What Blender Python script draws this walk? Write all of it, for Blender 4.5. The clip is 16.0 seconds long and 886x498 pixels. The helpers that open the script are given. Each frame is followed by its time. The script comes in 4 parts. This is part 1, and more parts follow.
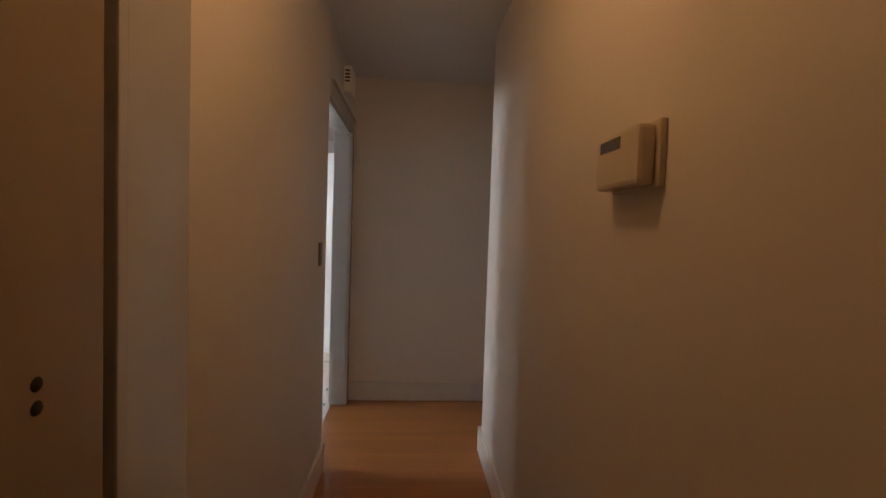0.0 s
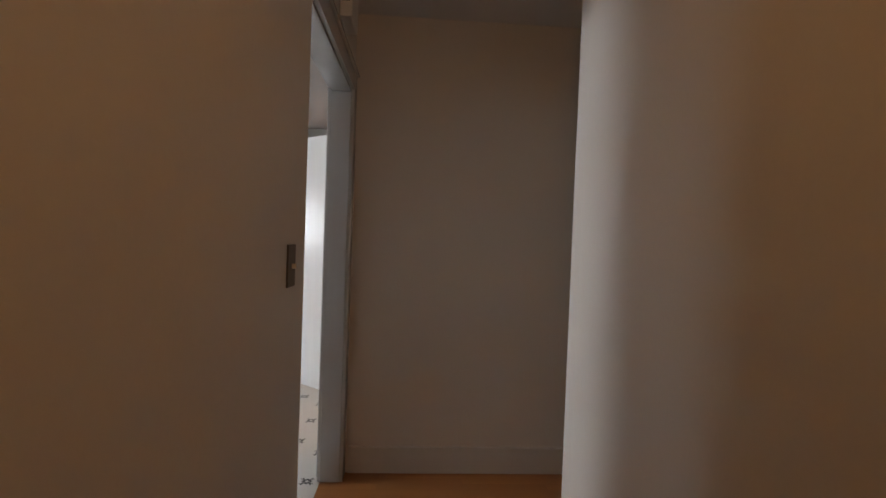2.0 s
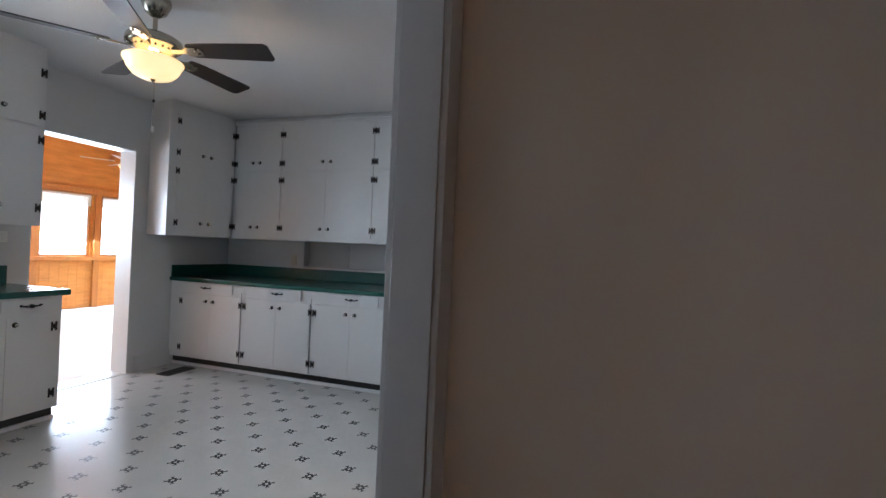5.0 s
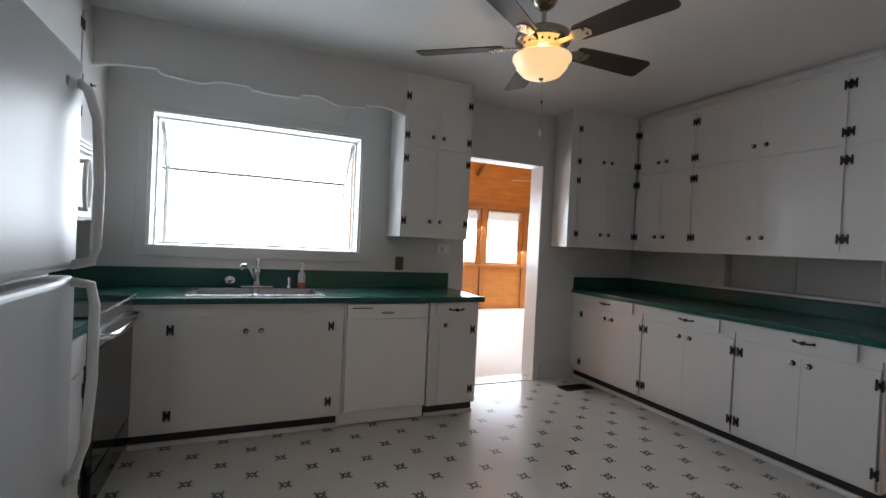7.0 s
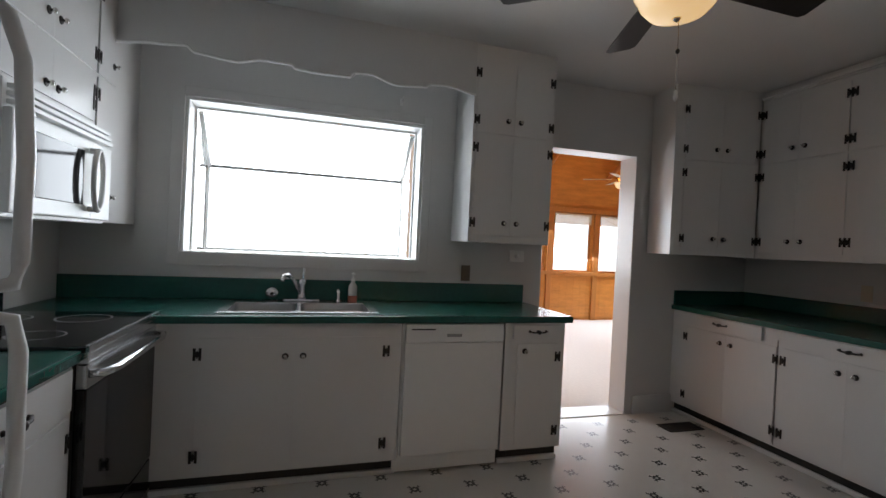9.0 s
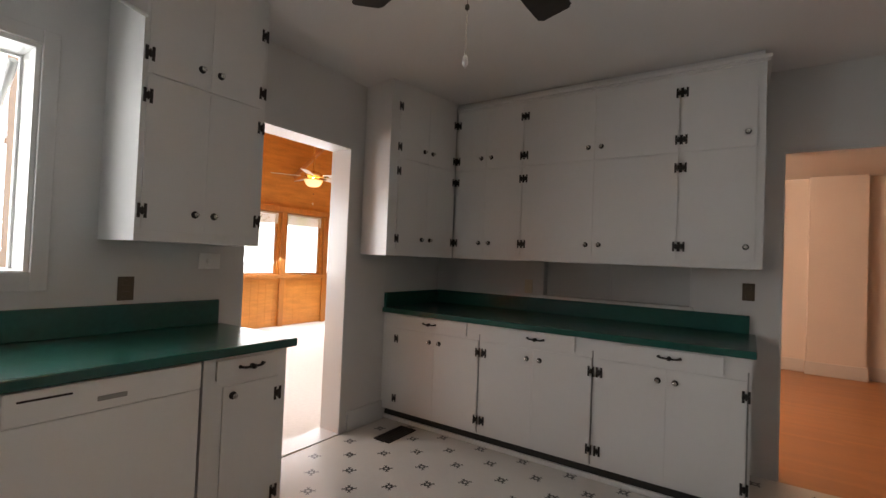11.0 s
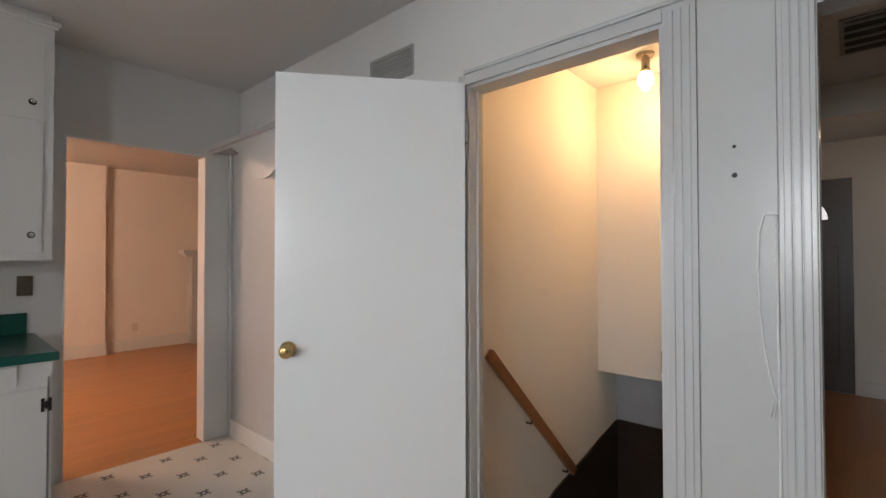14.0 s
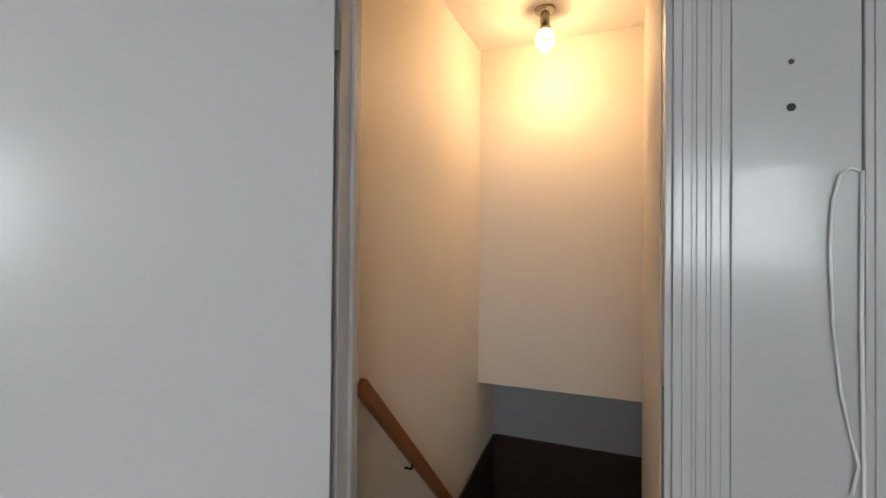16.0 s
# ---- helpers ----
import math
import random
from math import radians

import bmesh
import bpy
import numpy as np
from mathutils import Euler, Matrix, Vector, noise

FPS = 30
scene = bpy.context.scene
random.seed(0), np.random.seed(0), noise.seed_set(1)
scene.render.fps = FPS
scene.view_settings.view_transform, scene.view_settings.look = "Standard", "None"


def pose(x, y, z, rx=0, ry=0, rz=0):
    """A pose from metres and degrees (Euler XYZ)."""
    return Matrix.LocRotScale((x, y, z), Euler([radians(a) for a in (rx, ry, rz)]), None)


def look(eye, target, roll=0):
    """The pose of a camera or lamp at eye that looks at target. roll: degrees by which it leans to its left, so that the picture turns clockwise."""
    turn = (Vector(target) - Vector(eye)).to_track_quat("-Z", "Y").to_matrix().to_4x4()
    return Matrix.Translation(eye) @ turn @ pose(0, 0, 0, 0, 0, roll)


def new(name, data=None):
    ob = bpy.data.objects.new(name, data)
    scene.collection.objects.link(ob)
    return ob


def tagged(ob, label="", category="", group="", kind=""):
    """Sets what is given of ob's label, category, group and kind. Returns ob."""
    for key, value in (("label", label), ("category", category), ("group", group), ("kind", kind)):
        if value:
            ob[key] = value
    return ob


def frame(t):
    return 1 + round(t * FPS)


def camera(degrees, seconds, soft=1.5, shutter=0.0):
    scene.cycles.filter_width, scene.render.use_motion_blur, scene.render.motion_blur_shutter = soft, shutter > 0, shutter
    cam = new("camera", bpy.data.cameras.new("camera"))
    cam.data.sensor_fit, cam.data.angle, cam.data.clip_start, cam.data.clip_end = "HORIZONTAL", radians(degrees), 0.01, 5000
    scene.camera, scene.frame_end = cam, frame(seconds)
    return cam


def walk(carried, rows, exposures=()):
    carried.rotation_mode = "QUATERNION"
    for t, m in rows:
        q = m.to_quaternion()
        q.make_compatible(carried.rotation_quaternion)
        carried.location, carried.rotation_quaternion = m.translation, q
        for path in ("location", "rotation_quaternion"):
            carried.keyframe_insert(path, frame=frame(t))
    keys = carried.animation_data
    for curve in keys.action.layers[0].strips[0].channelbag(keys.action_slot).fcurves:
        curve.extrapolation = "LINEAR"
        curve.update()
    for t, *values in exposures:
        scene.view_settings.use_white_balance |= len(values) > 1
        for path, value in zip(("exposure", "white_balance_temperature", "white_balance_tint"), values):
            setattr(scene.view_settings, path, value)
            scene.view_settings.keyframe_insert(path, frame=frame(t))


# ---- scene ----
cam = camera(88.3, 16.0)
PATH = [
    (0, (0.272, -2.778, 1.351), (0.412, -0.785, 1.271), 1.9),
    (0.5, (0.258, -2.553, 1.338), (0.387, -0.559, 1.261), 2.3),
    (1, (0.233, -2.274, 1.323), (0.357, -0.279, 1.262), 2.1),
    (1.5, (0.208, -1.997, 1.302), (0.324, -0.001, 1.248), 2.0),
    (2, (0.16, -1.714, 1.3), (0.279, 0.282, 1.258), 2.1),
    (2.5, (0.149, -1.414, 1.285), (0.275, 0.581, 1.248), 2.2),
    (3, (0.158, -1.132, 1.253), (0.248, 0.865, 1.292), 1.7),
    (3.2, (0.163, -1.051, 1.256), (0.231, 0.948, 1.286), 1.7),
    (5.5, (0.09, -0.072, 1.299), (-0.864, 1.687, 1.301), 2.8),
    (6, (-0.012, 0.068, 1.3), (-1.322, 1.58, 1.297), 3.1),
    (6.5, (-0.13, 0.184, 1.306), (-1.734, 1.377, 1.289), 2.9),
    (7, (-0.261, 0.295, 1.318), (-2.096, 1.09, 1.292), 2.8),
    (7.5, (-0.361, 0.347, 1.322), (-2.297, 0.848, 1.289), 2.8),
    (8, (-0.539, 0.345, 1.316), (-2.495, 0.759, 1.284), 2.9),
    (10.5, (-1.366, 0.536, 1.34), (-2.843, 1.884, 1.368), 2.5),
    (11, (-1.543, 0.544, 1.328), (-2.659, 2.203, 1.372), 2.3),
    (11.5, (-1.625, 0.627, 1.317), (-2.349, 2.49, 1.373), 1.8),
    (12, (-1.705, 0.675, 1.343), (-1.981, 2.654, 1.404), 1.4),
    (12.5, (-1.81, 0.708, 1.356), (-1.542, 2.689, 1.419), 1.0),
    (13, (-1.898, 0.662, 1.366), (-1.092, 2.492, 1.431), 0.5),
    (13.5, (-1.92, 0.617, 1.355), (-0.699, 2.201, 1.408), 0.1),
    (14, (-1.904, 0.63, 1.355), (-0.412, 1.962, 1.388), -0.1),
    (14.5, (-1.834, 0.725, 1.328), (-0.229, 1.917, 1.352), 0.0),
    (15, (-1.696, 0.842, 1.317), (-0.024, 1.939, 1.34), 0.1),
    (15.5, (-1.531, 0.976, 1.305), (0.221, 1.941, 1.324), 0.5),
    (16, (-1.346, 1.157, 1.316), (0.5, 1.926, 1.338), 0.5),
]
EXPOSURES = [(0, 0.0, 7100, 17), (1.5, -0.1, 7050, 17), (2.5, -0.4, 7000, 14), (3.2, -0.5, 6700, 13), (5.3, -0.25, 5700, 10), (6.2, -0.35, 6200, 11), (7.5, -1.0, 6450, 14), (8.2, -1.1, 6550, 14), (10.3, -1.35, 6900, 16), (11.0, -0.75, 7400, 18), (12.5, -0.28, 7200, 18), (14.5, -0.42, 6900, 14), (16, -0.62, 6800, 13)]
walk(cam, [(t, look(eye, target, roll)) for t, eye, target, roll in PATH], EXPOSURES)

# ---------------------------------------------------------------- light
world = bpy.data.worlds.new("overcast_sky")
scene.world = world
world.use_nodes = True
wn = world.node_tree.nodes
sky = wn.new("ShaderNodeTexSky")
sky.sky_type, sky.sun_disc = "NISHITA", False
sky.sun_elevation, sky.sun_rotation = radians(50), radians(250)
sky.air_density, sky.dust_density = 1.0, 4.0
wn["Background"].inputs["Strength"].default_value = 0.15
world.node_tree.links.new(sky.outputs[0], wn["Background"].inputs["Color"])


def lamp(name, kind, m, energy, color, size=0.05, size_y=None):
    data = bpy.data.lights.new(name, kind)
    data.energy, data.color = energy, color
    if kind == "AREA":
        data.shape, data.size, data.size_y = "RECTANGLE", size, size_y or size
    elif kind == "SUN":
        data.angle = size
    else:
        data.shadow_soft_size = size
    ob = new(name, data)
    ob.matrix_world = m
    return ob


DAY = (0.80, 0.91, 1.0)
WARM = (1.0, 0.62, 0.30)
lamp("sun", "SUN", pose(0, 0, 20, 40, 0, 20), 1.0, (1, 0.96, 0.9), radians(12))
lamp("window_daylight", "AREA", look((-4.62, 0.405, 1.72), (-2.5, 0.405, 1.35)), 62, DAY, 1.75, 1.15)
lamp("sunroom_daylight", "AREA", look((-8.5, 5.3, 1.5), (-6.6, 4.6, 0.0)), 290, DAY, 5.0, 0.9)
lamp("sunroom_side_daylight", "AREA", look((-6.0, 2.06, 1.5), (-4.6, 3.6, 0.7)), 85, DAY, 2.0, 0.9)
lamp("fan_bulb", "POINT", pose(-2.25, 1.66, 2.262), 11, WARM, 0.03)
lamp("stair_bulb", "POINT", pose(1.175, 1.61, 2.40), 25, (1.0, 0.62, 0.30), 0.04)
lamp("hall_bulb", "POINT", pose(0.22, -1.9, 2.30), 5.5, (1.0, 0.55, 0.24), 0.05)
lamp("living_bulb", "POINT", pose(-2.7, 6.2, 2.3), 190, (1.0, 0.74, 0.56), 0.30)
lamp("sunroom_bulb", "POINT", pose(-7.6, 5.60, 2.512), 14, WARM, 0.03)
lamp("foyer_bulb", "POINT", pose(2.75, 0.45, 2.30), 2.3, (1.0, 0.72, 0.48), 0.05)


# ---------------------------------------------------------------- materials
def material(name, color, rough=0.5, metal=0.0, vary=0.06, scale=6.0, bump=0.1, bump_scale=60.0, coat=0.0,
             stretch=(1, 1, 1), dark=None, glow=0.0, glow_color=None):
    m = bpy.data.materials.new(name)
    m.use_nodes = True
    t = m.node_tree
    b = t.nodes["Principled BSDF"]
    b.inputs["Roughness"].default_value, b.inputs["Metallic"].default_value = rough, metal
    b.inputs["Coat Weight"].default_value = coat
    co = t.nodes.new("ShaderNodeTexCoord")
    mp = t.nodes.new("ShaderNodeMapping")
    mp.inputs["Scale"].default_value = stretch
    t.links.new(co.outputs["Object"], mp.inputs["Vector"])
    big, fine = t.nodes.new("ShaderNodeTexNoise"), t.nodes.new("ShaderNodeTexNoise")
    big.inputs["Scale"].default_value, big.inputs["Detail"].default_value = scale, 5
    fine.inputs["Scale"].default_value, fine.inputs["Detail"].default_value = bump_scale, 3
    for n in (big, fine):
        t.links.new(mp.outputs[0], n.inputs["Vector"])
    ramp = t.nodes.new("ShaderNodeValToRGB")
    lo = dark or tuple(c * (1 - vary) for c in color)
    hi = tuple(min(1, c * (1 + vary)) for c in color)
    ramp.color_ramp.elements[0].color, ramp.color_ramp.elements[1].color = (*lo, 1), (*hi, 1)
    ramp.color_ramp.elements[0].position, ramp.color_ramp.elements[1].position = 0.2, 0.8
    mix = t.nodes.new("ShaderNodeMath")
    mix.operation = "MULTIPLY_ADD"
    mix.inputs[1].default_value = 0.3
    t.links.new(fine.outputs[0], mix.inputs[0])
    half = t.nodes.new("ShaderNodeMath")
    half.operation = "MULTIPLY"
    half.inputs[1].default_value = 0.7
    t.links.new(big.outputs[0], half.inputs[0])
    t.links.new(half.outputs[0], mix.inputs[2])
    t.links.new(mix.outputs[0], ramp.inputs[0])
    t.links.new(ramp.outputs[0], b.inputs["Base Color"])
    rr = t.nodes.new("ShaderNodeMapRange")
    rr.inputs["To Min"].default_value, rr.inputs["To Max"].default_value = max(0.02, rough * 0.85), min(1, rough * 1.15)
    t.links.new(big.outputs[0], rr.inputs["Value"])
    t.links.new(rr.outputs[0], b.inputs["Roughness"])
    if bump:
        bp = t.nodes.new("ShaderNodeBump")
        bp.inputs["Strength"].default_value, bp.inputs["Distance"].default_value = bump, 0.004
        t.links.new(mix.outputs[0], bp.inputs["Height"])
        t.links.new(bp.outputs[0], b.inputs["Normal"])
    if glow:
        b.inputs["Emission Color"].default_value = (*(glow_color or color), 1)
        b.inputs["Emission Strength"].default_value = glow
    return m


def glass(name, rough=0.0):
    m = bpy.data.materials.new(name)
    m.use_nodes = True
    b = m.node_tree.nodes["Principled BSDF"]
    b.inputs["Base Color"].default_value = (0.96, 0.99, 0.99, 1)
    b.inputs["Transmission Weight"].default_value, b.inputs["Roughness"].default_value = 1.0, rough
    b.inputs["IOR"].default_value = 1.1
    return m


def plank_material(name, a, c, length, width):
    """Strip wood floor: boards along x with random tones."""
    m = material(name, a, 0.30, 0, 0.10, 2.0, 0.0, 30.0, stretch=(0.8, 4, 4), dark=c)
    t = m.node_tree
    b = t.nodes["Principled BSDF"]
    br = t.nodes.new("ShaderNodeTexBrick")
    br.inputs["Scale"].default_value = 1.0
    br.inputs["Brick Width"].default_value, br.inputs["Row Height"].default_value = length, width
    br.inputs["Mortar Size"].default_value = 0.0012
    br.inputs["Color1"].default_value, br.inputs["Color2"].default_value = (0.88, 0.87, 0.86, 1), (1.06, 1.04, 1.02, 1)
    br.inputs["Mortar"].default_value = (0.82, 0.8, 0.78, 1)
    co = t.nodes.new("ShaderNodeTexCoord")
    t.links.new(co.outputs["Object"], br.inputs["Vector"])
    mul = t.nodes.new("ShaderNodeMix")
    mul.data_type, mul.blend_type = "RGBA", "MULTIPLY"
    mul.inputs["Factor"].default_value = 1.0
    old = b.inputs["Base Color"].links[0].from_socket
    t.links.new(old, mul.inputs["A"])
    t.links.new(br.outputs["Color"], mul.inputs["B"])
    t.links.new(mul.outputs["Result"], b.inputs["Base Color"])
    return m


M_WALL = material("wall_paint", (0.61, 0.60, 0.585), 0.55, 0, 0.04, 2.0, 0.12, 90)
M_HALL = material("hall_paint", (0.70, 0.66, 0.61), 0.6, 0, 0.04, 1.5, 0.14, 80)
M_CEIL = material("ceiling_paint", (0.66, 0.655, 0.645), 0.7, 0, 0.03, 2.0, 0.15, 110)
M_CAB = material("cabinet_enamel", (0.68, 0.67, 0.655), 0.32, 0, 0.03, 3.0, 0.06, 35, coat=0.15)
# White paint like the door's; picture-edge dimming is put into this grey.
M_TRIM = material("trim_enamel_dimmed", (0.50, 0.503, 0.505), 0.25, 0, 0.03, 3.0, 0.08, 25, coat=0.3)
M_BASE = material("baseboard_enamel", (0.66, 0.65, 0.63), 0.3, 0, 0.04, 3.0, 0.08, 25, coat=0.2)
M_DOOR = material("door_enamel", (0.77, 0.78, 0.79), 0.25, 0, 0.0, 1.2, 0.05, 25, coat=0.2)
# Darker warm door colour: the hallway's shade is put into the paint.
M_TAN_SHADE = material("shaded_door_enamel", (0.34, 0.27, 0.19), 0.28, 0, 0.05, 1.5, 0.06, 25, coat=0.2)
# Near-black: recess shade put into the colour; also holes, slots and a chain bead.
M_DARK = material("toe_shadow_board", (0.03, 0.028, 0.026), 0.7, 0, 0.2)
M_GREEN = material("green_laminate", (0.009, 0.080, 0.064), 0.25, 0, 0.18, 40, 0.03, 200)
M_VINYL = material("vinyl_floor", (0.62, 0.60, 0.56), 0.22, 0, 0.04, 5, 0.08, 45, coat=0.1)
M_MOTIF = material("vinyl_print", (0.028, 0.025, 0.022), 0.3, 0, 0.3, 60, 0)
M_WOODF = plank_material("oak_strip_floor", (0.42, 0.175, 0.058), (0.36, 0.145, 0.045), 0.9, 0.057)
M_IRON = material("black_iron", (0.035, 0.03, 0.028), 0.42, 0.7, 0.3, 60, 0.2, 200)
M_KNOB = material("pewter_knob", (0.72, 0.70, 0.66), 0.22, 1.0, 0.2, 40, 0.05)
M_CHROME = material("chrome", (0.75, 0.76, 0.78), 0.12, 1.0, 0.03, 20, 0)
M_STEEL = material("brushed_steel", (0.55, 0.55, 0.55), 0.25, 1.0, 0.06, 30, 0.05, 200, stretch=(1, 12, 1))
M_BOWLS = material("sink_bowl_steel", (0.30, 0.30, 0.30), 0.36, 1.0, 0.1, 20, 0.05, 120)
M_BRASS = material("brass", (0.72, 0.52, 0.24), 0.18, 1.0, 0.08, 30, 0)
M_NICKEL = material("antique_nickel", (0.42, 0.38, 0.31), 0.25, 1.0, 0.15, 25, 0)
M_FRIDGE = material("textured_white_steel", (0.46, 0.47, 0.48), 0.30, 0, 0.02, 2, 0.22, 260)
M_WHITEP = material("white_plastic", (0.78, 0.78, 0.76), 0.3, 0, 0.02, 10, 0.02)
M_ALMOND = material("almond_plastic", (0.62, 0.55, 0.42), 0.4, 0, 0.04, 20, 0.02)
M_BLACKG = material("black_glass", (0.012, 0.012, 0.013), 0.06, 0, 0.1, 5, 0)
M_BROWNP = material("brown_plate", (0.10, 0.075, 0.05), 0.35, 0.4, 0.2, 20, 0.03)
M_BLADE = material("dark_walnut_blade", (0.028, 0.020, 0.017), 0.4, 0, 0.4, 4, 0.08, 40, stretch=(1, 10, 1))
M_BOWL = material("alabaster_glass", (0.90, 0.78, 0.55), 0.35, 0, 0.12, 8, 0, glow=1.4, glow_color=(1.0, 0.66, 0.29))
M_BULB = material("lit_bulb", (1, 0.9, 0.7), 0.4, 0, 0, 1, 0, glow=7, glow_color=(1.0, 0.80, 0.45))
M_STAIR = material("dark_stair_paint", (0.030, 0.018, 0.013), 0.4, 0, 0.4, 10, 0.1, 60)
M_RAIL = material("oak_handrail", (0.22, 0.085, 0.028), 0.38, 0, 0.3, 6, 0.1, 40, stretch=(10, 10, 2))
# Shade of the recess below the bulkhead is put into this grey.
M_GREY = material("grey_recess_shade", (0.33, 0.345, 0.37), 0.7, 0, 0.08, 4, 0.15)
M_PINE = material("knotty_pine", (0.62, 0.27, 0.06), 0.4, 0, 0.25, 2.5, 0.12, 20, stretch=(6, 1, 6), dark=(0.42, 0.16, 0.03))
M_PINED = material("pine_post", (0.46, 0.18, 0.04), 0.42, 0, 0.25, 3, 0.1, 25, stretch=(8, 8, 1))
M_CARPET = material("pale_carpet", (0.72, 0.70, 0.67), 0.95, 0, 0.08, 30, 0.6, 400)
M_GLASS = glass("window_glass")
M_SOAP = material("clear_plastic_bottle", (0.52, 0.51, 0.49), 0.15, 0, 0.05, 10, 0, coat=0.5)
M_SOAPR = material("red_soap", (0.35, 0.12, 0.08), 0.25, 0, 0.1, 10, 0)
M_DOORD = material("dark_mahogany", (0.035, 0.016, 0.012), 0.35, 0, 0.4, 4, 0.1, 40, stretch=(8, 8, 1))
M_LIVING = material("living_paint", (0.74, 0.68, 0.62), 0.6, 0, 0.04, 2, 0.12, 80)
M_LAWN = material("lawn", (0.07, 0.11, 0.04), 0.9, 0, 0.4, 1.5, 0.5, 30)
M_LEAF = material("leaf", (0.06, 0.11, 0.04), 0.6, 0, 0.4, 2, 0)
M_BARK = material("bark", (0.12, 0.08, 0.055), 0.9, 0, 0.3, 8, 0.6, 30)
M_GRILLE = material("grey_grille", (0.30, 0.30, 0.29), 0.5, 0.2, 0.1, 10, 0.05)
M_LCD = material("dim_lcd", (0.10, 0.11, 0.07), 0.25, 0, 0.1, 10, 0)
M_FANL = material("fanlight_glow", (0.9, 0.95, 1.0), 0.3, 0, 0, 1, 0, glow=1.0, glow_color=(0.93, 0.97, 1.0))
M_SKYP = material("overcast_glow", (0.9, 0.95, 1.0), 1, 0, 0.02, 0.1, 0, glow=5.0, glow_color=(0.93, 0.97, 1.0))
snt = M_SKYP.node_tree
sn = snt.nodes.new("ShaderNodeTexNoise")
sn.inputs["Scale"].default_value, sn.inputs["Detail"].default_value = 0.22, 8
sco = snt.nodes.new("ShaderNodeTexCoord")
snt.links.new(sco.outputs["Object"], sn.inputs["Vector"])
sr = snt.nodes.new("ShaderNodeValToRGB")
sr.color_ramp.elements[0].color, sr.color_ramp.elements[1].color = (0.30, 0.46, 0.28, 1), (0.95, 0.98, 1.0, 1)
sr.color_ramp.elements[0].position, sr.color_ramp.elements[1].position = 0.30, 0.44
snt.links.new(sn.outputs[0], sr.inputs[0])
snt.links.new(sr.outputs[0], snt.nodes["Principled BSDF"].inputs["Emission Color"])
M_BLIND = material("ivory_blind", (0.72, 0.68, 0.58), 0.6, 0, 0.05, 10, 0.05)


# ---------------------------------------------------------------- mesh helpers
def box(bm, x0, x1, y0, y1, z0, z1, bevel=0.0):
    r = bmesh.ops.create_cube(bm, size=1)
    vs = r["verts"]
    for v in vs:
        v.co = Vector(((x0 + x1) / 2 + v.co.x * (x1 - x0), (y0 + y1) / 2 + v.co.y * (y1 - y0), (z0 + z1) / 2 + v.co.z * (z1 - z0)))
    if bevel:
        es = list({e for v in vs for e in v.link_edges})
        bmesh.ops.bevel(bm, geom=es, offset=bevel, segments=2, profile=0.6, affect="EDGES")
    return bm


def boxes(*args, bevel=0.0):
    bm = bmesh.new()
    for a in args:
        box(bm, *a, bevel=bevel)
    return bm


def lathe(bm, profile, centre=(0, 0, 0), axis="z", n=20):
    """Turn (radius, height) pairs round an axis."""
    turn = {"z": Matrix(), "x": Matrix.Rotation(radians(90), 4, "Y"), "-x": Matrix.Rotation(radians(-90), 4, "Y"),
            "y": Matrix.Rotation(radians(-90), 4, "X"), "-y": Matrix.Rotation(radians(90), 4, "X")}[axis]
    m = Matrix.Translation(centre) @ turn
    rings = []
    for r, h in profile:
        if r < 1e-5:
            rings.append([bm.verts.new(m @ Vector((0, 0, h)))])
        else:
            rings.append([bm.verts.new(m @ Vector((r * math.cos(6.28318 * i / n), r * math.sin(6.28318 * i / n), h))) for i in range(n)])
    for a, b in zip(rings, rings[1:]):
        for i in range(n):
            p = [a[i % len(a)], a[(i + 1) % len(a)], b[(i + 1) % len(b)], b[i % len(b)]]
            q = list(dict.fromkeys(p))
            if len(q) > 2:
                f = bm.faces.new(q)
                f.smooth = True
    return bm


def tube(bm, pts, r, n=10):
    """A round bar along points."""
    pts = [Vector(p) for p in pts]
    rings = []
    for i, p in enumerate(pts):
        d = (pts[min(i + 1, len(pts) - 1)] - pts[max(i - 1, 0)]).normalized()
        u = d.cross(Vector((0.13, 0.21, 0.97))).normalized()
        if u.length < 0.1:
            u = d.cross(Vector((1, 0, 0))).normalized()
        w = d.cross(u)
        rings.append([bm.verts.new(p + r * (math.cos(6.28318 * k / n) * u + math.sin(6.28318 * k / n) * w)) for k in range(n)])
    for a, b in zip(rings, rings[1:]):
        for k in range(n):
            bm.faces.new((a[k], a[(k + 1) % n], b[(k + 1) % n], b[k])).smooth = True
    bm.faces.new(rings[0][::-1])
    bm.faces.new(rings[-1])
    return bm


def prism(bm, outline, m, depth):
    """A flat outline (u, v) given thickness along w, laid by the matrix m."""
    a = [bm.verts.new(m @ Vector((u, v, 0))) for u, v in outline]
    b = [bm.verts.new(m @ Vector((u, v, depth))) for u, v in outline]
    bm.faces.new(a[::-1])
    bm.faces.new(b)
    for i in range(len(a)):
        j = (i + 1) % len(a)
        bm.faces.new((a[i], a[j], b[j], b[i]))
    return bm


def mesh_of(name, bm, mat):
    bmesh.ops.recalc_face_normals(bm, faces=bm.faces)
    me = bpy.data.meshes.new(name)
    bm.to_mesh(me)
    bm.free()
    me.materials.append(mat)
    return me


def part(name, bm, mat, parent, label=""):
    ob = new(name, mesh_of(name, bm, mat))
    ob.parent = parent
    if label:
        tagged(ob, label)
    return ob


def shared(name, me, parent, m, label=""):
    ob = new(name, me)
    ob.parent = parent
    ob.matrix_local = m
    if label:
        tagged(ob, label)
    return ob


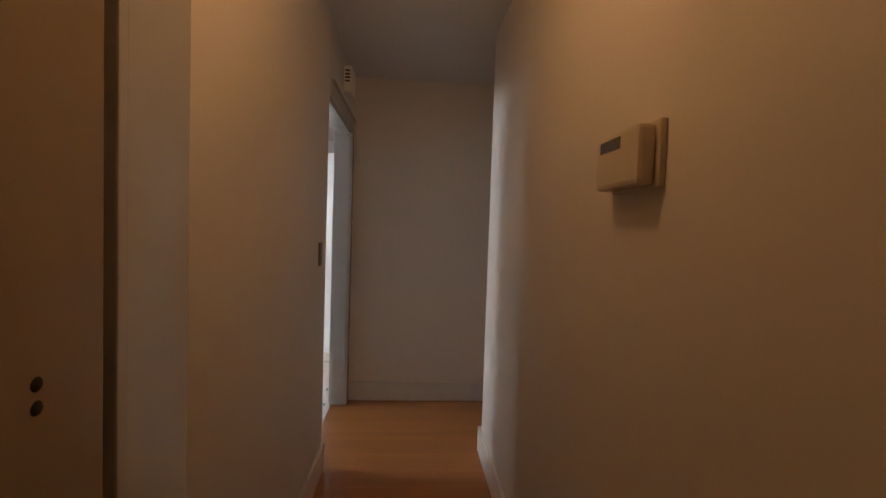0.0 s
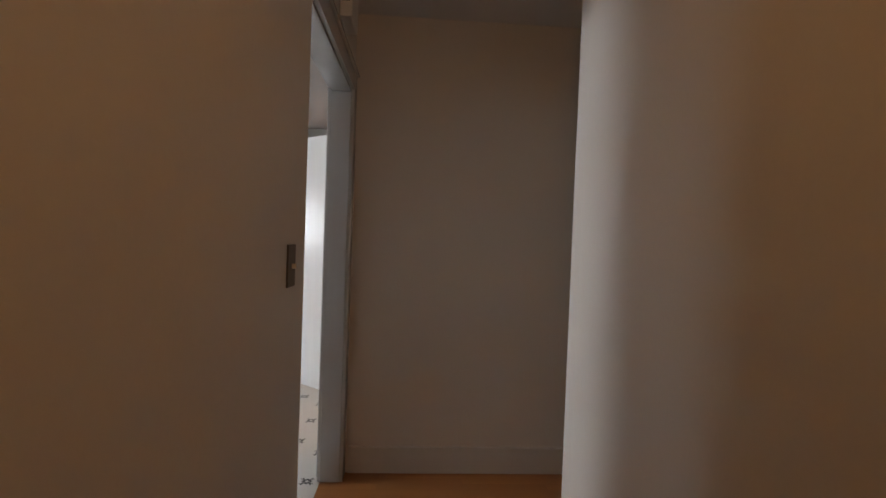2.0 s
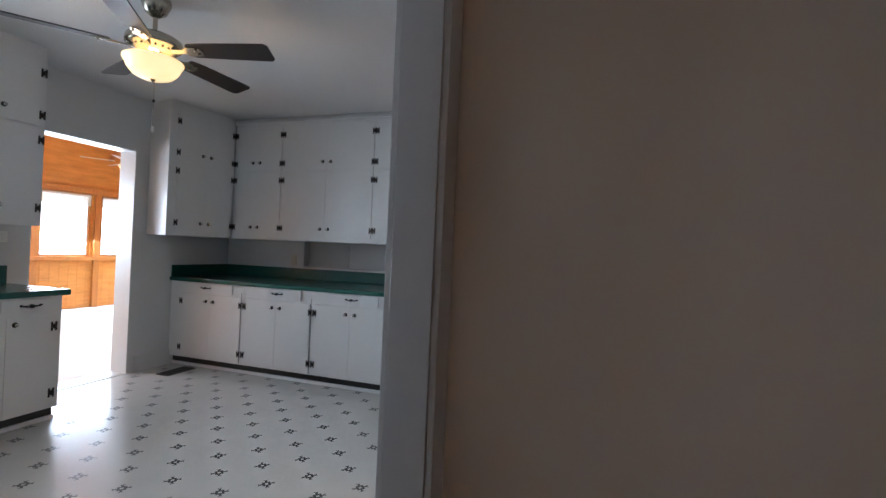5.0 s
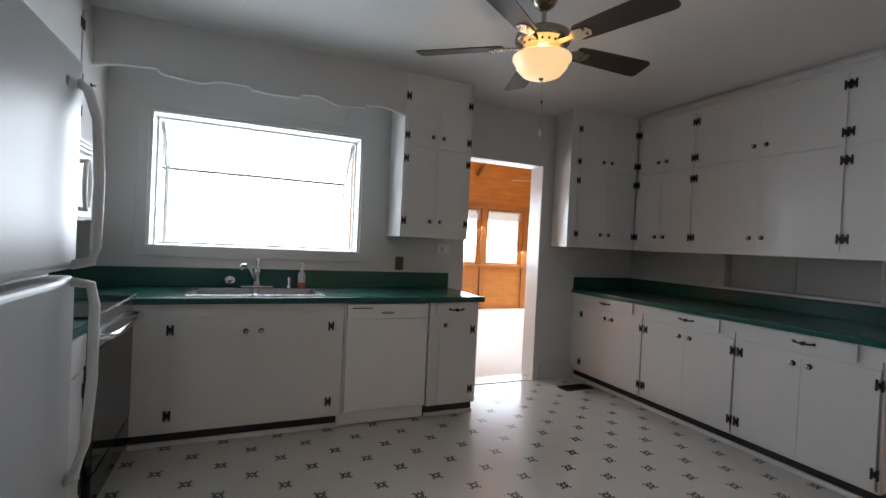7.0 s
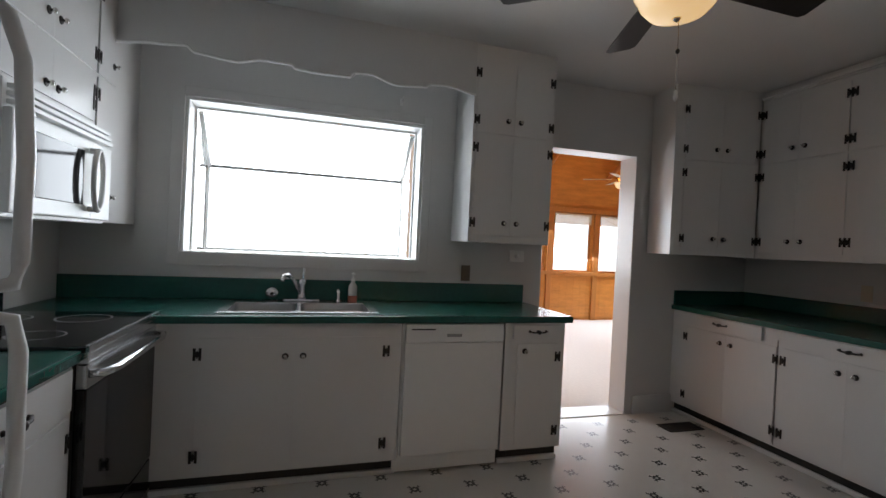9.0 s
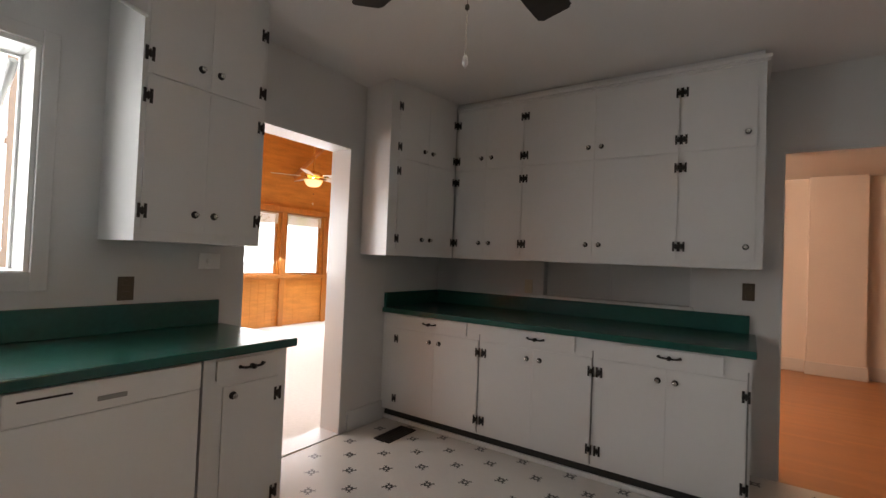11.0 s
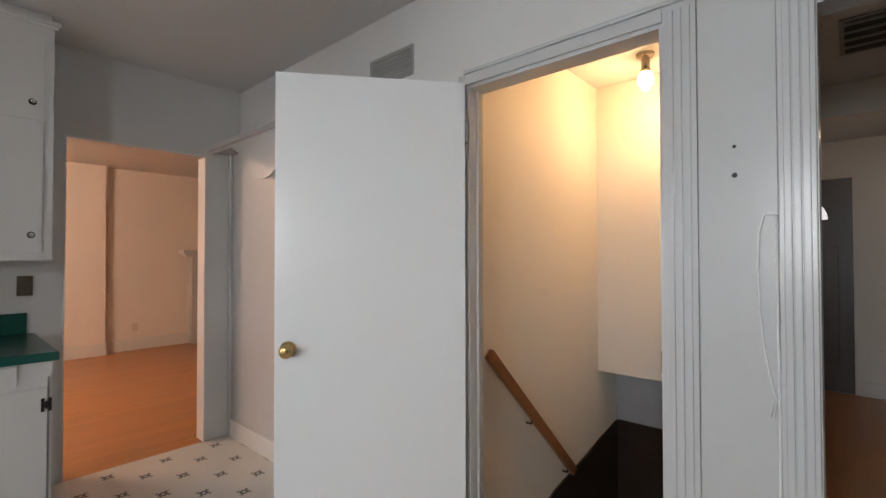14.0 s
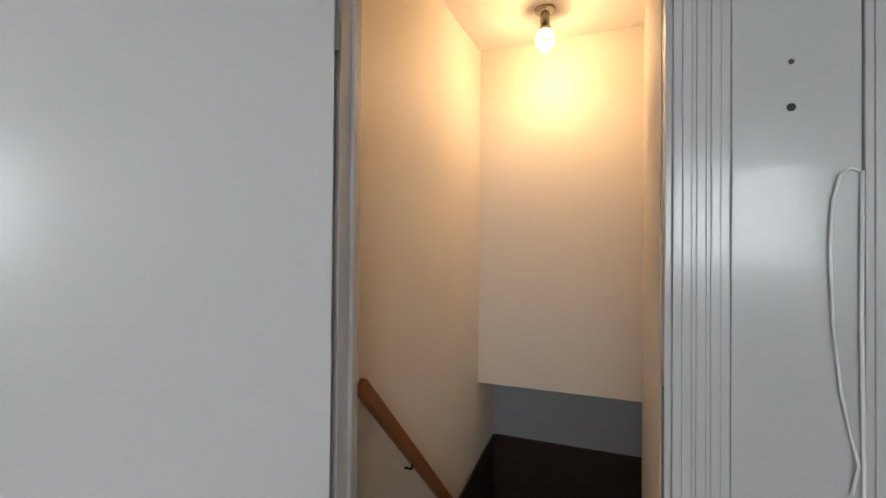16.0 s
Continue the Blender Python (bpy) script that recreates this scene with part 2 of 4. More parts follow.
def structure(name, bm, mat, label, category):
    return tagged(new(name, mesh_of(name, bm, mat)), label, category, kind="structure")


def thing(name, label, category, at=(0, 0, 0), group=""):
    ob = new(name)
    ob.empty_display_size = 0.1
    ob.location = at
    return tagged(ob, label, category, group)


def simple(name, bm, mat, label, category, group=""):
    return tagged(new(name, mesh_of(name, bm, mat)), label, category, group)


CZ = 2.64     # kitchen ceiling
XW = -4.04    # window wall
YN = 4.19     # wall with the long cabinets
XE = -0.302    # wall with the stair door
YS = -0.97    # wall behind the range
XH = -0.20    # hall side of the same partition
HZ = 2.50     # hall ceiling

# ---------------------------------------------------------------- setting
floor = structure("floor", boxes((XW, XE, YS, YN, -0.12, 0)), M_VINYL, "cream sheet vinyl floor printed with small black diamonds", "floor")
structure("floor_hall", boxes((XE, 0.875, -4.2, 0.80, -0.12, -0.003), (0.875, 4.2, -0.10, 0.80, -0.12, -0.003), (2.2, 4.2, 0.8, 1.8, -0.12, -0.003)), M_WOODF, "orange-brown oak strip floor of the hallway", "floor")
structure("floor_living", boxes((-4.2, 3.6, YN, 8.6, -0.12, -0.002)), M_WOODF, "orange oak strip floor of the living room", "floor")
structure("floor_sunroom", boxes((-8.7, XW, 2.02, 8.08, -0.12, -0.004)), M_CARPET, "pale carpet of the sunroom", "floor")
structure("ceiling", boxes((XW - 0.2, XE + 0.1, YS - 0.1, YN + 0.1, CZ, CZ + 0.1)), M_CEIL, "white painted kitchen ceiling", "ceiling")
structure("ceiling_hall", boxes((XE + 0.101, 4.2, -4.3, 0.9, HZ, HZ + 0.1), (1.9, 4.2, 0.9, 1.8, HZ, HZ + 0.1)), M_CEIL, "white painted hallway ceiling", "ceiling")
structure("ceiling_living", boxes((-4.3, 3.7, YN + 0.101, 8.7, 2.62, 2.72)), M_CEIL, "warm white living room ceiling", "ceiling")

# window wall: garden window opening and doorway to the sunroom
WY0, WY1, WZ0, WZ1 = -0.35, 1.165, 1.205, 2.165
DY0, DY1, DZ = 2.13, 2.98, 2.135
structure("wall_west", boxes(
    (XW - 0.20, XW, YS - 0.1, WY0, 0, CZ), (XW - 0.20, XW, WY0, WY1, 0, WZ0), (XW - 0.20, XW, WY0, WY1, WZ1, CZ),
    (XW - 0.20, XW, WY1, DY0, 0, CZ), (XW - 0.20, XW, DY0, DY1, DZ, CZ), (XW - 0.20, XW, DY1, YN, 0, CZ)), M_WALL,
    "pale grey painted kitchen wall with window and doorway", "wall")
# long cabinet wall: pass-through niche and doorway to the living room
PX0, PX1, PZ0, PZ1 = -2.97, -1.88, 1.06, 1.36
RX0, RX1, RZ = -1.375, -0.554, 2.105
structure("wall_north", boxes(
    (XW - 0.2, PX0, YN, YN + 0.12, 0, CZ), (PX0, PX1, YN, YN + 0.12, 0, PZ0), (PX0, PX1, YN, YN + 0.12, PZ1, CZ),
    (PX0, PX1, YN + 0.09, YN + 0.118, PZ0, PZ1), (PX1, RX0, YN, YN + 0.12, 0, CZ), (RX0, RX1, YN, YN + 0.12, RZ, CZ),
    (RX1, -0.165, YN, YN + 0.12, 0, CZ)), M_WALL, "pale grey painted kitchen wall above long cabinets", "wall")
HY0, HY1, HDZ = -0.235, 0.694, 2.06
SY0, SY1, SZ = 1.083, 1.915, 2.125
structure("wall_east", boxes(
    (XE, XH, -4.2, HY0, 0, CZ), (XE, XH, HY0, HY1, HDZ, CZ), (XE, XH, HY1, SY0, 0, CZ), (XE, XH, SY0, SY1, SZ, CZ),
    (XE, XH, SY1, YN, 0, CZ)), M_WALL, "pale grey partition with stair door and hall door", "wall")
structure("wall_south", boxes((XW, XE, YS - 0.1, YS, 0, CZ)), M_WALL, "pale grey painted wall behind the range", "wall")
# hall
structure("wall_hall_lining", boxes((XH, XH + 0.006, -4.2, HY0, 0, HZ)), M_HALL, "cream painted hallway wall", "wall")
XR, YR = 0.735, -0.03

bm = boxes((XR, XR + 0.14, -4.2, YR, 0, HZ))
es = [e for e in bm.edges if all(abs(v.co.y - YR) < 1e-4 for v in e.verts) and abs(e.verts[0].co.z - e.verts[1].co.z) > 1]
bmesh.ops.bevel(bm, geom=es, offset=0.035, segments=5, profile=0.5, affect="EDGES")
structure("wall_hall_side", bm, M_HALL, "cream hallway wall with rounded plaster corner", "wall")
structure("wall_hall_end", boxes((XH + 0.002, 2.2, 0.80, 0.88, 0, CZ)), M_HALL, "cream wall at the end of the hallway", "wall")
structure("wall_hall_back", boxes((XH, XR, -4.3, -4.2, 0, HZ)), M_HALL, "cream wall behind the hallway", "wall")
structure("wall_foyer_far", boxes((4.1, 4.2, -0.10, 1.8, 0, HZ)), M_HALL, "cream foyer wall beside the front door", "wall")
structure("wall_foyer_north", boxes((2.2, 4.1, 1.7, 1.8, 0, HZ)), M_HALL, "cream foyer wall added out of view", "wall")
# Unseen wall added to keep outdoor light from leaking into the foyer.
structure("wall_foyer_leak_stop", boxes((2.1, 2.2, 0.88, 1.8, 0, HZ)), M_HALL, "cream foyer wall added out of view", "wall")
structure("wall_foyer_side", boxes((XR + 0.14, 4.1, -0.10, YR - 0.002, 0, HZ), (2.1, 2.2, YR - 0.002, 0.80, 2.28, HZ)), M_HALL, "cream foyer wall added out of view with a low header", "wall")
# stairwell
structure("wall_stair_left", boxes((XH, 2.6, 2.105, 2.2, -2.4, 2.75)), M_HALL, "cream stairwell wall", "wall")
structure("wall_stair_right", boxes((XH + 0.002, 2.6, 0.882, 1.10, -2.4, 2.75)), M_HALL, "cream stairwell wall", "wall")
structure("wall_stair_bulkhead", boxes((1.56, 1.66, 0.95, 2.105, 0.465, 2.75)), M_HALL, "cream bulkhead wall above the stairs", "wall")
structure("wall_stair_back", boxes((1.92, 2.02, 0.95, 2.105, -2.4, 0.8)), M_GREY, "basement wall below the bulkhead, recess shade put into its grey", "wall")
structure("ceiling_stair", boxes((XH, 1.56, 0.95, 2.105, 2.67, 2.75), (1.66, 1.92, 0.95, 2.105, 0.70, 0.8)), M_CEIL, "cream stairwell ceiling", "ceiling")
# living room
structure("wall_living_far", boxes((-4.2, 3.6, 8.45, 8.57, 0, 2.62), (-0.89, -0.30, 8.33, 8.45, 0, 2.62)), M_LIVING, "warm white living room wall with shallow pilaster", "wall")
structure("wall_living_sides", boxes((-4.3, -4.2, YN, 8.6, 0, 2.62), (3.6, 3.7, YN, 8.6, 0, 2.62), (-0.165, 3.6, YN, YN + 0.12, 0, 2.62)), M_LIVING, "warm white living room wall", "wall")

# baseboards
structure("baseboard_hall_end", boxes((XH + 0.03, 2.2, 0.785, 0.80, 0, 0.135), (XH + 0.03, 2.2, 0.780, 0.80, 0.135, 0.148), bevel=0.002), M_BASE, "white painted baseboard", "baseboard")
structure("baseboard_hall_left", boxes((XH + 0.006, XH + 0.021, -4.2, HY0, 0, 0.148), bevel=0.002), M_BASE, "white painted baseboard", "baseboard")
structure("baseboard_hall_right", boxes((XR - 0.016, XR, -4.2, YR + 0.016, 0, 0.148), (XR - 0.014, XR + 0.14, YR, YR + 0.016, 0, 0.148), bevel=0.002), M_BASE, "white painted baseboard", "baseboard")
structure("baseboard_foyer", boxes((4.08, 4.1, -0.03, 0.56, 0, 0.14), (XR + 0.14, 4.08, YR - 0.002, YR + 0.014, 0, 0.14), bevel=0.002), M_BASE, "white painted baseboard", "baseboard")
structure("baseboard_kitchen", boxes((XW, XW + 0.016, DY1 + 0.06, 3.44, 0, 0.15), (-0.391, -0.377, 2.6, YN, 0.0, 0.13), bevel=0.002), M_WALL, "pale grey painted baseboard", "baseboard")
structure("baseboard_living", boxes((-4.2, -0.91, 8.43, 8.45, 0, 0.17), (-0.91, -0.28, 8.31, 8.33, 0, 0.17), (-0.28, 3.6, 8.43, 8.45, 0, 0.17), bevel=0.003), M_BASE, "white living room baseboard", "baseboard")


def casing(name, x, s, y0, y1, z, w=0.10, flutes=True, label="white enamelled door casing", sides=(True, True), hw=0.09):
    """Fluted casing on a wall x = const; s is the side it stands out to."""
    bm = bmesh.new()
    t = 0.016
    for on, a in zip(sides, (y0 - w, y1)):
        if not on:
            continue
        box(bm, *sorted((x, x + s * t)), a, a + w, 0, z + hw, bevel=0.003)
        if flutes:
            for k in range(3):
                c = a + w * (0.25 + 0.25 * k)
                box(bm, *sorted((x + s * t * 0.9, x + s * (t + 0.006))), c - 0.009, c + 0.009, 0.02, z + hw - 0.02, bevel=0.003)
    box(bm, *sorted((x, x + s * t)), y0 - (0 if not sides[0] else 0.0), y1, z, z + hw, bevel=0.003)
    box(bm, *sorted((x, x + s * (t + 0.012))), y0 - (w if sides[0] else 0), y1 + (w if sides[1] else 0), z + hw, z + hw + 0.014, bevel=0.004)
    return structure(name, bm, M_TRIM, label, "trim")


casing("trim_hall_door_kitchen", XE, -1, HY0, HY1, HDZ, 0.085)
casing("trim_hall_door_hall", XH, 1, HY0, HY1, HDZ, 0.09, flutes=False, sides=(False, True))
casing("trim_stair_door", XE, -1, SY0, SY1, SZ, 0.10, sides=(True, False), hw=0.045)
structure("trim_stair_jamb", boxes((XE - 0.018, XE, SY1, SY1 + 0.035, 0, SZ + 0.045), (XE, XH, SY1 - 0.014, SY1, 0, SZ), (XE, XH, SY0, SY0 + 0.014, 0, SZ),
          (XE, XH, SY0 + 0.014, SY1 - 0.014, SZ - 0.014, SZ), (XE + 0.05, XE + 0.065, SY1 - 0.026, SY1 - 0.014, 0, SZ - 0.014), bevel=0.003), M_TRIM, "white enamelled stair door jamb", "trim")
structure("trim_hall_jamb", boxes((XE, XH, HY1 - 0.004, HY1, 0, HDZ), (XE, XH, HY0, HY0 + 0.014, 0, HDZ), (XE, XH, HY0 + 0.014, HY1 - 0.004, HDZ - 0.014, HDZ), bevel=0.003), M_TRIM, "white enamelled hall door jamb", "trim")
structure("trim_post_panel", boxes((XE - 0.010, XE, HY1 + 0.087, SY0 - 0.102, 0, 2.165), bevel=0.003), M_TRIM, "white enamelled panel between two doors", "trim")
structure("trim_window", boxes((XW, XW + 0.018, WY0 - 0.07, WY0, WZ0 - 0.08, WZ1 + 0.06), (XW, XW + 0.018, WY1, WY1 + 0.06, WZ0 - 0.08, WZ1 + 0.06),
          (XW, XW + 0.018, WY0, WY1, WZ1, WZ1 + 0.06), (XW, XW + 0.020, WY0, WY1, WZ0 - 0.08, WZ0), bevel=0.003), M_WALL, "pale grey window casing", "trim")
structure("trim_sunroom_doorway", boxes((XW - 0.20, XW, DY1 - 0.012, DY1, 0, DZ), (XW - 0.2, XW, DY0, DY0 + 0.012, 0, DZ), (XW - 0.2, XW, DY0 + 0.012, DY1 - 0.012, DZ - 0.012, DZ),
          (XW - 0.2, XW + 0.006, DY0, DY1, -0.002, 0.006), bevel=0.002), M_CAB, "white painted doorway lining", "trim")
structure("trim_living_doorway", boxes((RX0, RX0 + 0.012, YN, YN + 0.12, 0, RZ), (RX1 - 0.012, RX1, YN - 0.01, YN + 0.12, 0, RZ), (RX0 + 0.012, RX1 - 0.012, YN, YN + 0.12, RZ - 0.012, RZ), bevel=0.002), M_CAB, "white painted doorway lining", "trim")

# garden window
gw = tagged(thing("window_1", "white garden window projecting over the sink", "window"), kind="structure")
GO = -4.50
part("window_frame", boxes((XW - 0.20, XW, WY0, WY0 + 0.02, WZ0, WZ1), (XW - 0.20, XW, WY1 - 0.02, WY1, WZ0, WZ1), (XW - 0.20, XW, WY0 + 0.02, WY1 - 0.02, WZ1 - 0.02, WZ1),
     (XW - 0.18, XW - 0.16, WY0 + 0.02, WY0 + 0.032, WZ0, WZ1 - 0.02), (XW - 0.18, XW - 0.16, WY1 - 0.032, WY1 - 0.02, WZ0, WZ1 - 0.02), (XW - 0.18, XW - 0.16, WY0 + 0.032, WY1 - 0.032, WZ1 - 0.032, WZ1 - 0.02), bevel=0.003), M_WHITEP, gw)
part("window_sill", boxes((GO - 0.02, XW, WY0 + 0.02, WY1 - 0.02, WZ0 - 0.02, WZ0 + 0.006), bevel=0.002), M_WHITEP, gw)
bm = boxes((GO - 0.02, GO + 0.02, WY0 + 0.045, WY0 + 0.065, WZ0, 1.80), (GO - 0.02, GO + 0.02, WY1 - 0.065, WY1 - 0.045, WZ0, 1.80),
           (GO - 0.02, GO + 0.02, WY0 + 0.065, WY1 - 0.065, WZ0 + 0.006, WZ0 + 0.022), bevel=0.003)
for y in (WY0 + 0.058, WY1 - 0.058):
    tube(bm, [(GO, y, 1.80), (XW - 0.13, y, WZ1 - 0.06)], 0.018, 4)
part("outer_frame", bm, M_WHITEP, gw)
part("head_bar", boxes((GO - 0.02, GO + 0.02, WY0 + 0.04, WY1 - 0.04, 1.798, 1.818), bevel=0.003), M_GRILLE, gw, "grey metal bar under the sloping pane")
for y in (WY0 + 0.05, WY1 - 0.05):
    bm = bmesh.new()
    f = [bm.verts.new(c) for c in ((GO, y, WZ0), (XW - 0.2, y, WZ0), (XW - 0.2, y, WZ1 - 0.08), (GO, y, 1.80))]
    bm.faces.new(f)
    part("pane", bm, M_GLASS, gw).visible_shadow = False
for c in (((GO, WY0 + 0.07, WZ0), (GO, WY1 - 0.07, WZ0), (GO, WY1 - 0.07, 1.80), (GO, WY0 + 0.07, 1.80)),
          ((GO, WY0 + 0.07, 1.81), (GO, WY1 - 0.07, 1.81), (XW - 0.15, WY1 - 0.07, WZ1 - 0.06), (XW - 0.15, WY0 + 0.07, WZ1 - 0.06))):
    bm = bmesh.new()
    bm.faces.new([bm.verts.new(p) for p in c])
    part("pane", bm, M_GLASS, gw).visible_shadow = False


# ---------------------------------------------------------------- cabinets
def hinge_mesh():
    """One H hinge, flat on its face, 50 mm high; local x across, y out, z up."""
    bm = bmesh.new()
    for s in (-1, 1):
        box(bm, s * 0.013 - 0.0065, s * 0.013 + 0.0065, -0.0035, 0, -0.031, 0.031, bevel=0.0015)
    box(bm, -0.008, 0.008, -0.0045, 0, -0.013, 0.013, bevel=0.0015)
    lathe(bm, [(0.004, -0.018), (0.004, 0.018)], (0, -0.004, 0), "z", 8)
    return mesh_of("hinge", bm, M_IRON)


def knob_mesh():
    bm = lathe(bmesh.new(), [(0.0, 0.001), (0.006, 0.001), (0.005, 0.012), (0.0105, 0.017), (0.0115, 0.022), (0.008, 0.027), (0.0, 0.028)], axis="-y", n=16)
    return mesh_of("knob", bm, M_KNOB)


def pull_mesh():
    bm = bmesh.new()
    tube(bm, [(-0.062, -0.006, 0.004), (-0.040, -0.017, 0.0), (0, -0.021, -0.001), (0.040, -0.017, 0.0), (0.062, -0.006, 0.004)], 0.0055, 8)
    lathe(bm, [(0.0, 0.0), (0.012, 0.002), (0.012, 0.026), (0.0, 0.030)], (0, 0, 0), "-y", 12)
    for s in (-1, 1):
        lathe(bm, [(0.0, 0), (0.009, 0.001), (0.006, 0.008), (0, 0.010)], (s * 0.055, 0, 0.003), "-y", 10)
    return mesh_of("pull", bm, M_IRON)


# Dark disc behind a small bright knob imitates the knob's highlight and dark rim.
ME_RIM = mesh_of("knob_rim", lathe(bmesh.new(), [(0.0, 0.0), (0.0175, 0.0), (0.0165, 0.003), (0.010, 0.005), (0.0, 0.005)], axis="-y", n=16), M_IRON)
ME_HINGE, ME_KNOB, ME_PULL = hinge_mesh(), knob_mesh(), pull_mesh()


def slab(w, h, t=0.019):
    """A flush door slab whose lower left corner is at the origin, face at y = -t."""
    return boxes((0.0005, w - 0.0005, -t, 0, 0.001, h - 0.001), bevel=0.0010)


def cabinet(name, label, origin, turn, width, depth, z0, z1, doors=(), drawers=(), toe=0.0, hz=0.07, group="", crown=False, ends=True):
    """Face-framed cabinet. Local x runs along the face, y goes back into it. doors: (x0, x1, z0, z1, hinge side, knob z);
    drawers: (x0, x1, z0, z1)."""
    cab = thing(name, label, "cabinet", group=group)
    cab.matrix_world = pose(*origin, 0, 0, turn)
    bm = boxes((0, width, 0.0, depth, z0 + toe, z1))
    if toe:
        box(bm, 0.0, width, 0.07, depth, z0, z0 + toe)
    part("body", bm, M_CAB, cab)
    if toe:
        # Black on this board stands in for the toe recess's shade.
        part("toe_shade_board", boxes((0.0, width, 0.055, 0.069, z0 + 0.001, z0 + toe)), M_DARK, cab, "toe-kick board, recess shade put into its black")
        part("shoe_strip", boxes((0.0, width, 0.030, 0.054, z0 + 0.001, z0 + 0.030), bevel=0.006), M_CAB, cab)
    for x0, x1, a, b, side, kz in doors:
        d = part("door", slab(x1 - x0, b - a, 0.008), M_CAB, cab)
        d.location = (x0, 0, a)
        w = x1 - x0
        for z in (a + hz + 0.012, b - hz - 0.012):
            hx = 0.003 if side == "l" else w - 0.003
            shared("hinge", ME_HINGE, d, pose(hx, -0.008, z - a), "black iron H hinge")
        kx = w - 0.045 if side == "l" else 0.045
        shared("knob", ME_KNOB, d, pose(kx, -0.008, kz - a), "round pewter knob")
        shared("knob_rim", ME_RIM, d, pose(kx, -0.008, kz - a), "black disc painting the dark rim round the knob's highlight")
    for x0, x1, a, b in drawers:
        d = part("drawer", slab(x1 - x0, b - a, 0.014), M_CAB, cab)
        d.location = (x0, 0, a)
        shared("pull", ME_PULL, d, pose((x1 - x0) / 2, -0.014, (b - a) / 2), "black bow drawer pull")
    return cab


UZ0, UZM, UZ1 = 1.34, 2.06, 2.55


def upper(label, origin, turn, width, depth, splits, z0=UZ0, top=CZ, top_knob=True):
    """Two-tier wall cabinet; splits: (x0, x1, side) for each door column."""
    doors = []
    for x0, x1, side in splits:
        doors.append((x0, x1, z0 + 0.045, UZM - 0.008, side, z0 + 0.13))
        doors.append((x0, x1, UZM + 0.008, UZ1 - 0.015, side, UZM + 0.10))
    return cabinet("wall_cabinet", label, origin, turn, width, depth, z0, top, doors, group="kitchen wall cabinets")


YU = 3.785
CX = -3.62
ul = "white enamelled wall cabinet with black H hinges"
upper(ul, (CX, YU, 0), 0, 0.62, YN - YU, [(0.02, 0.29, "l"), (0.29, 0.61, "r")], top=2.58)
upper(ul + ", wide pair of doors", (-3.0, YU, 0), 0, 1.08, YN - YU, [(0.012, 0.535, "l"), (0.535, 1.066, "r")], top=2.58)
upper(ul + ", narrow single door", (-1.92, YU, 0), 0, 0.44, YN - YU, [(0.012, 0.40, "l")], top=2.58)
structure("trim_cabinet_crown", boxes((CX, -1.455, YU - 0.028, YN, 2.58, 2.602), (CX, -1.465, YU - 0.014, YN, 2.566, 2.58), bevel=0.004), M_CAB, "white crown strip on the wall cabinets", "trim")
structure("trim_cabinet_soffit", boxes((XW, -1.49, YU + 0.012, YN, 2.602, CZ)), M_WALL, "painted filler above the wall cabinets", "trim")
# return unit on the window wall, faces +x
RY = 3.06
upper(ul + " beside the sunroom doorway", (-3.734, RY, 0), 81.5, 0.725, 0.30, [(0.085, 0.395, "l"), (0.395, 0.710, "r")])
# unit beside the window, faces +x
upper(ul + " beside the garden window", (-3.675, 1.40, 0), 90, 0.585, 0.365, [(0.02, 0.29, "l"), (0.29, 0.565, "r")], z0=1.355)

# long base run
YB = 3.425
for x0, x1, dr in ((XW, -3.125, (-3.90, -3.24)), (-3.125, -2.325, (-2.97, -2.445)), (-2.325, -1.52, (-2.17, -1.645))):
    a, b = (-3.91 if x0 == XW else x0 + 0.018), x1 - 0.014
    mid = (a + b) / 2
    if x1 > -1.6:
        b = -1.54
    base = cabinet("base_cabinet", "white enamelled base cabinet under green counter", (x0, YB, 0), 0, x1 - x0, YN - YB, 0, 0.872,
            [(a + 0.012 - x0, mid - x0, 0.115, 0.755, "l", 0.685), (mid - x0, b - x0, 0.115, 0.755, "r", 0.685)],
            [(dr[0] - x0, dr[1] - x0, 0.775, 0.865)], toe=0.095, group="kitchen base cabinets")
    # Grey strip on the face paints the shade of the gap beside the door.
    part("gap_shade_strip", boxes((b - x0 + 0.001, b - x0 + 0.009, -0.0015, 0.0, 0.105, 0.80)), M_GRILLE, base, "grey strip drawing the shaded gap beside the door")
# sink run, faces +x
XB = -3.40
cabinet("base_cabinet", "white enamelled sink cabinet with two doors", (XB, -0.30, 0), 90, 1.238, 0.64, 0, 0.872,
        [(0.20, 0.665, 0.12, 0.80, "l", 0.70), (0.665, 1.155, 0.12, 0.80, "r", 0.70)], toe=0.095, group="kitchen base cabinets")
cabinet("base_cabinet", "narrow white enamelled cabinet with one drawer", (XB, 1.575, 0), 90, 0.405, 0.64, 0, 0.872,
        [(0.085, 0.36, 0.12, 0.745, "r", 0.70)], [(0.05, 0.37, 0.775, 0.86)], toe=0.095, group="kitchen base cabinets")

# worktops
def worktop(name, slabs, splash, label):
    w = thing(name, label, "worktop")
    if slabs:
        part("top", boxes(*slabs, bevel=0.008), M_GREEN, w)
    part("backsplash", boxes(*splash, bevel=0.004), M_GREEN, w)
    return w


worktop("worktop", [(XW, -1.50, YB - 0.03, YN, 0.874, 0.915)],
        [(XW + 0.02, -1.535, YN - 0.02, YN, 0.915, 1.035), (XW, XW + 0.02, YB - 0.01, YN, 0.915, 1.035)], "long dark green laminate worktop with backsplash")
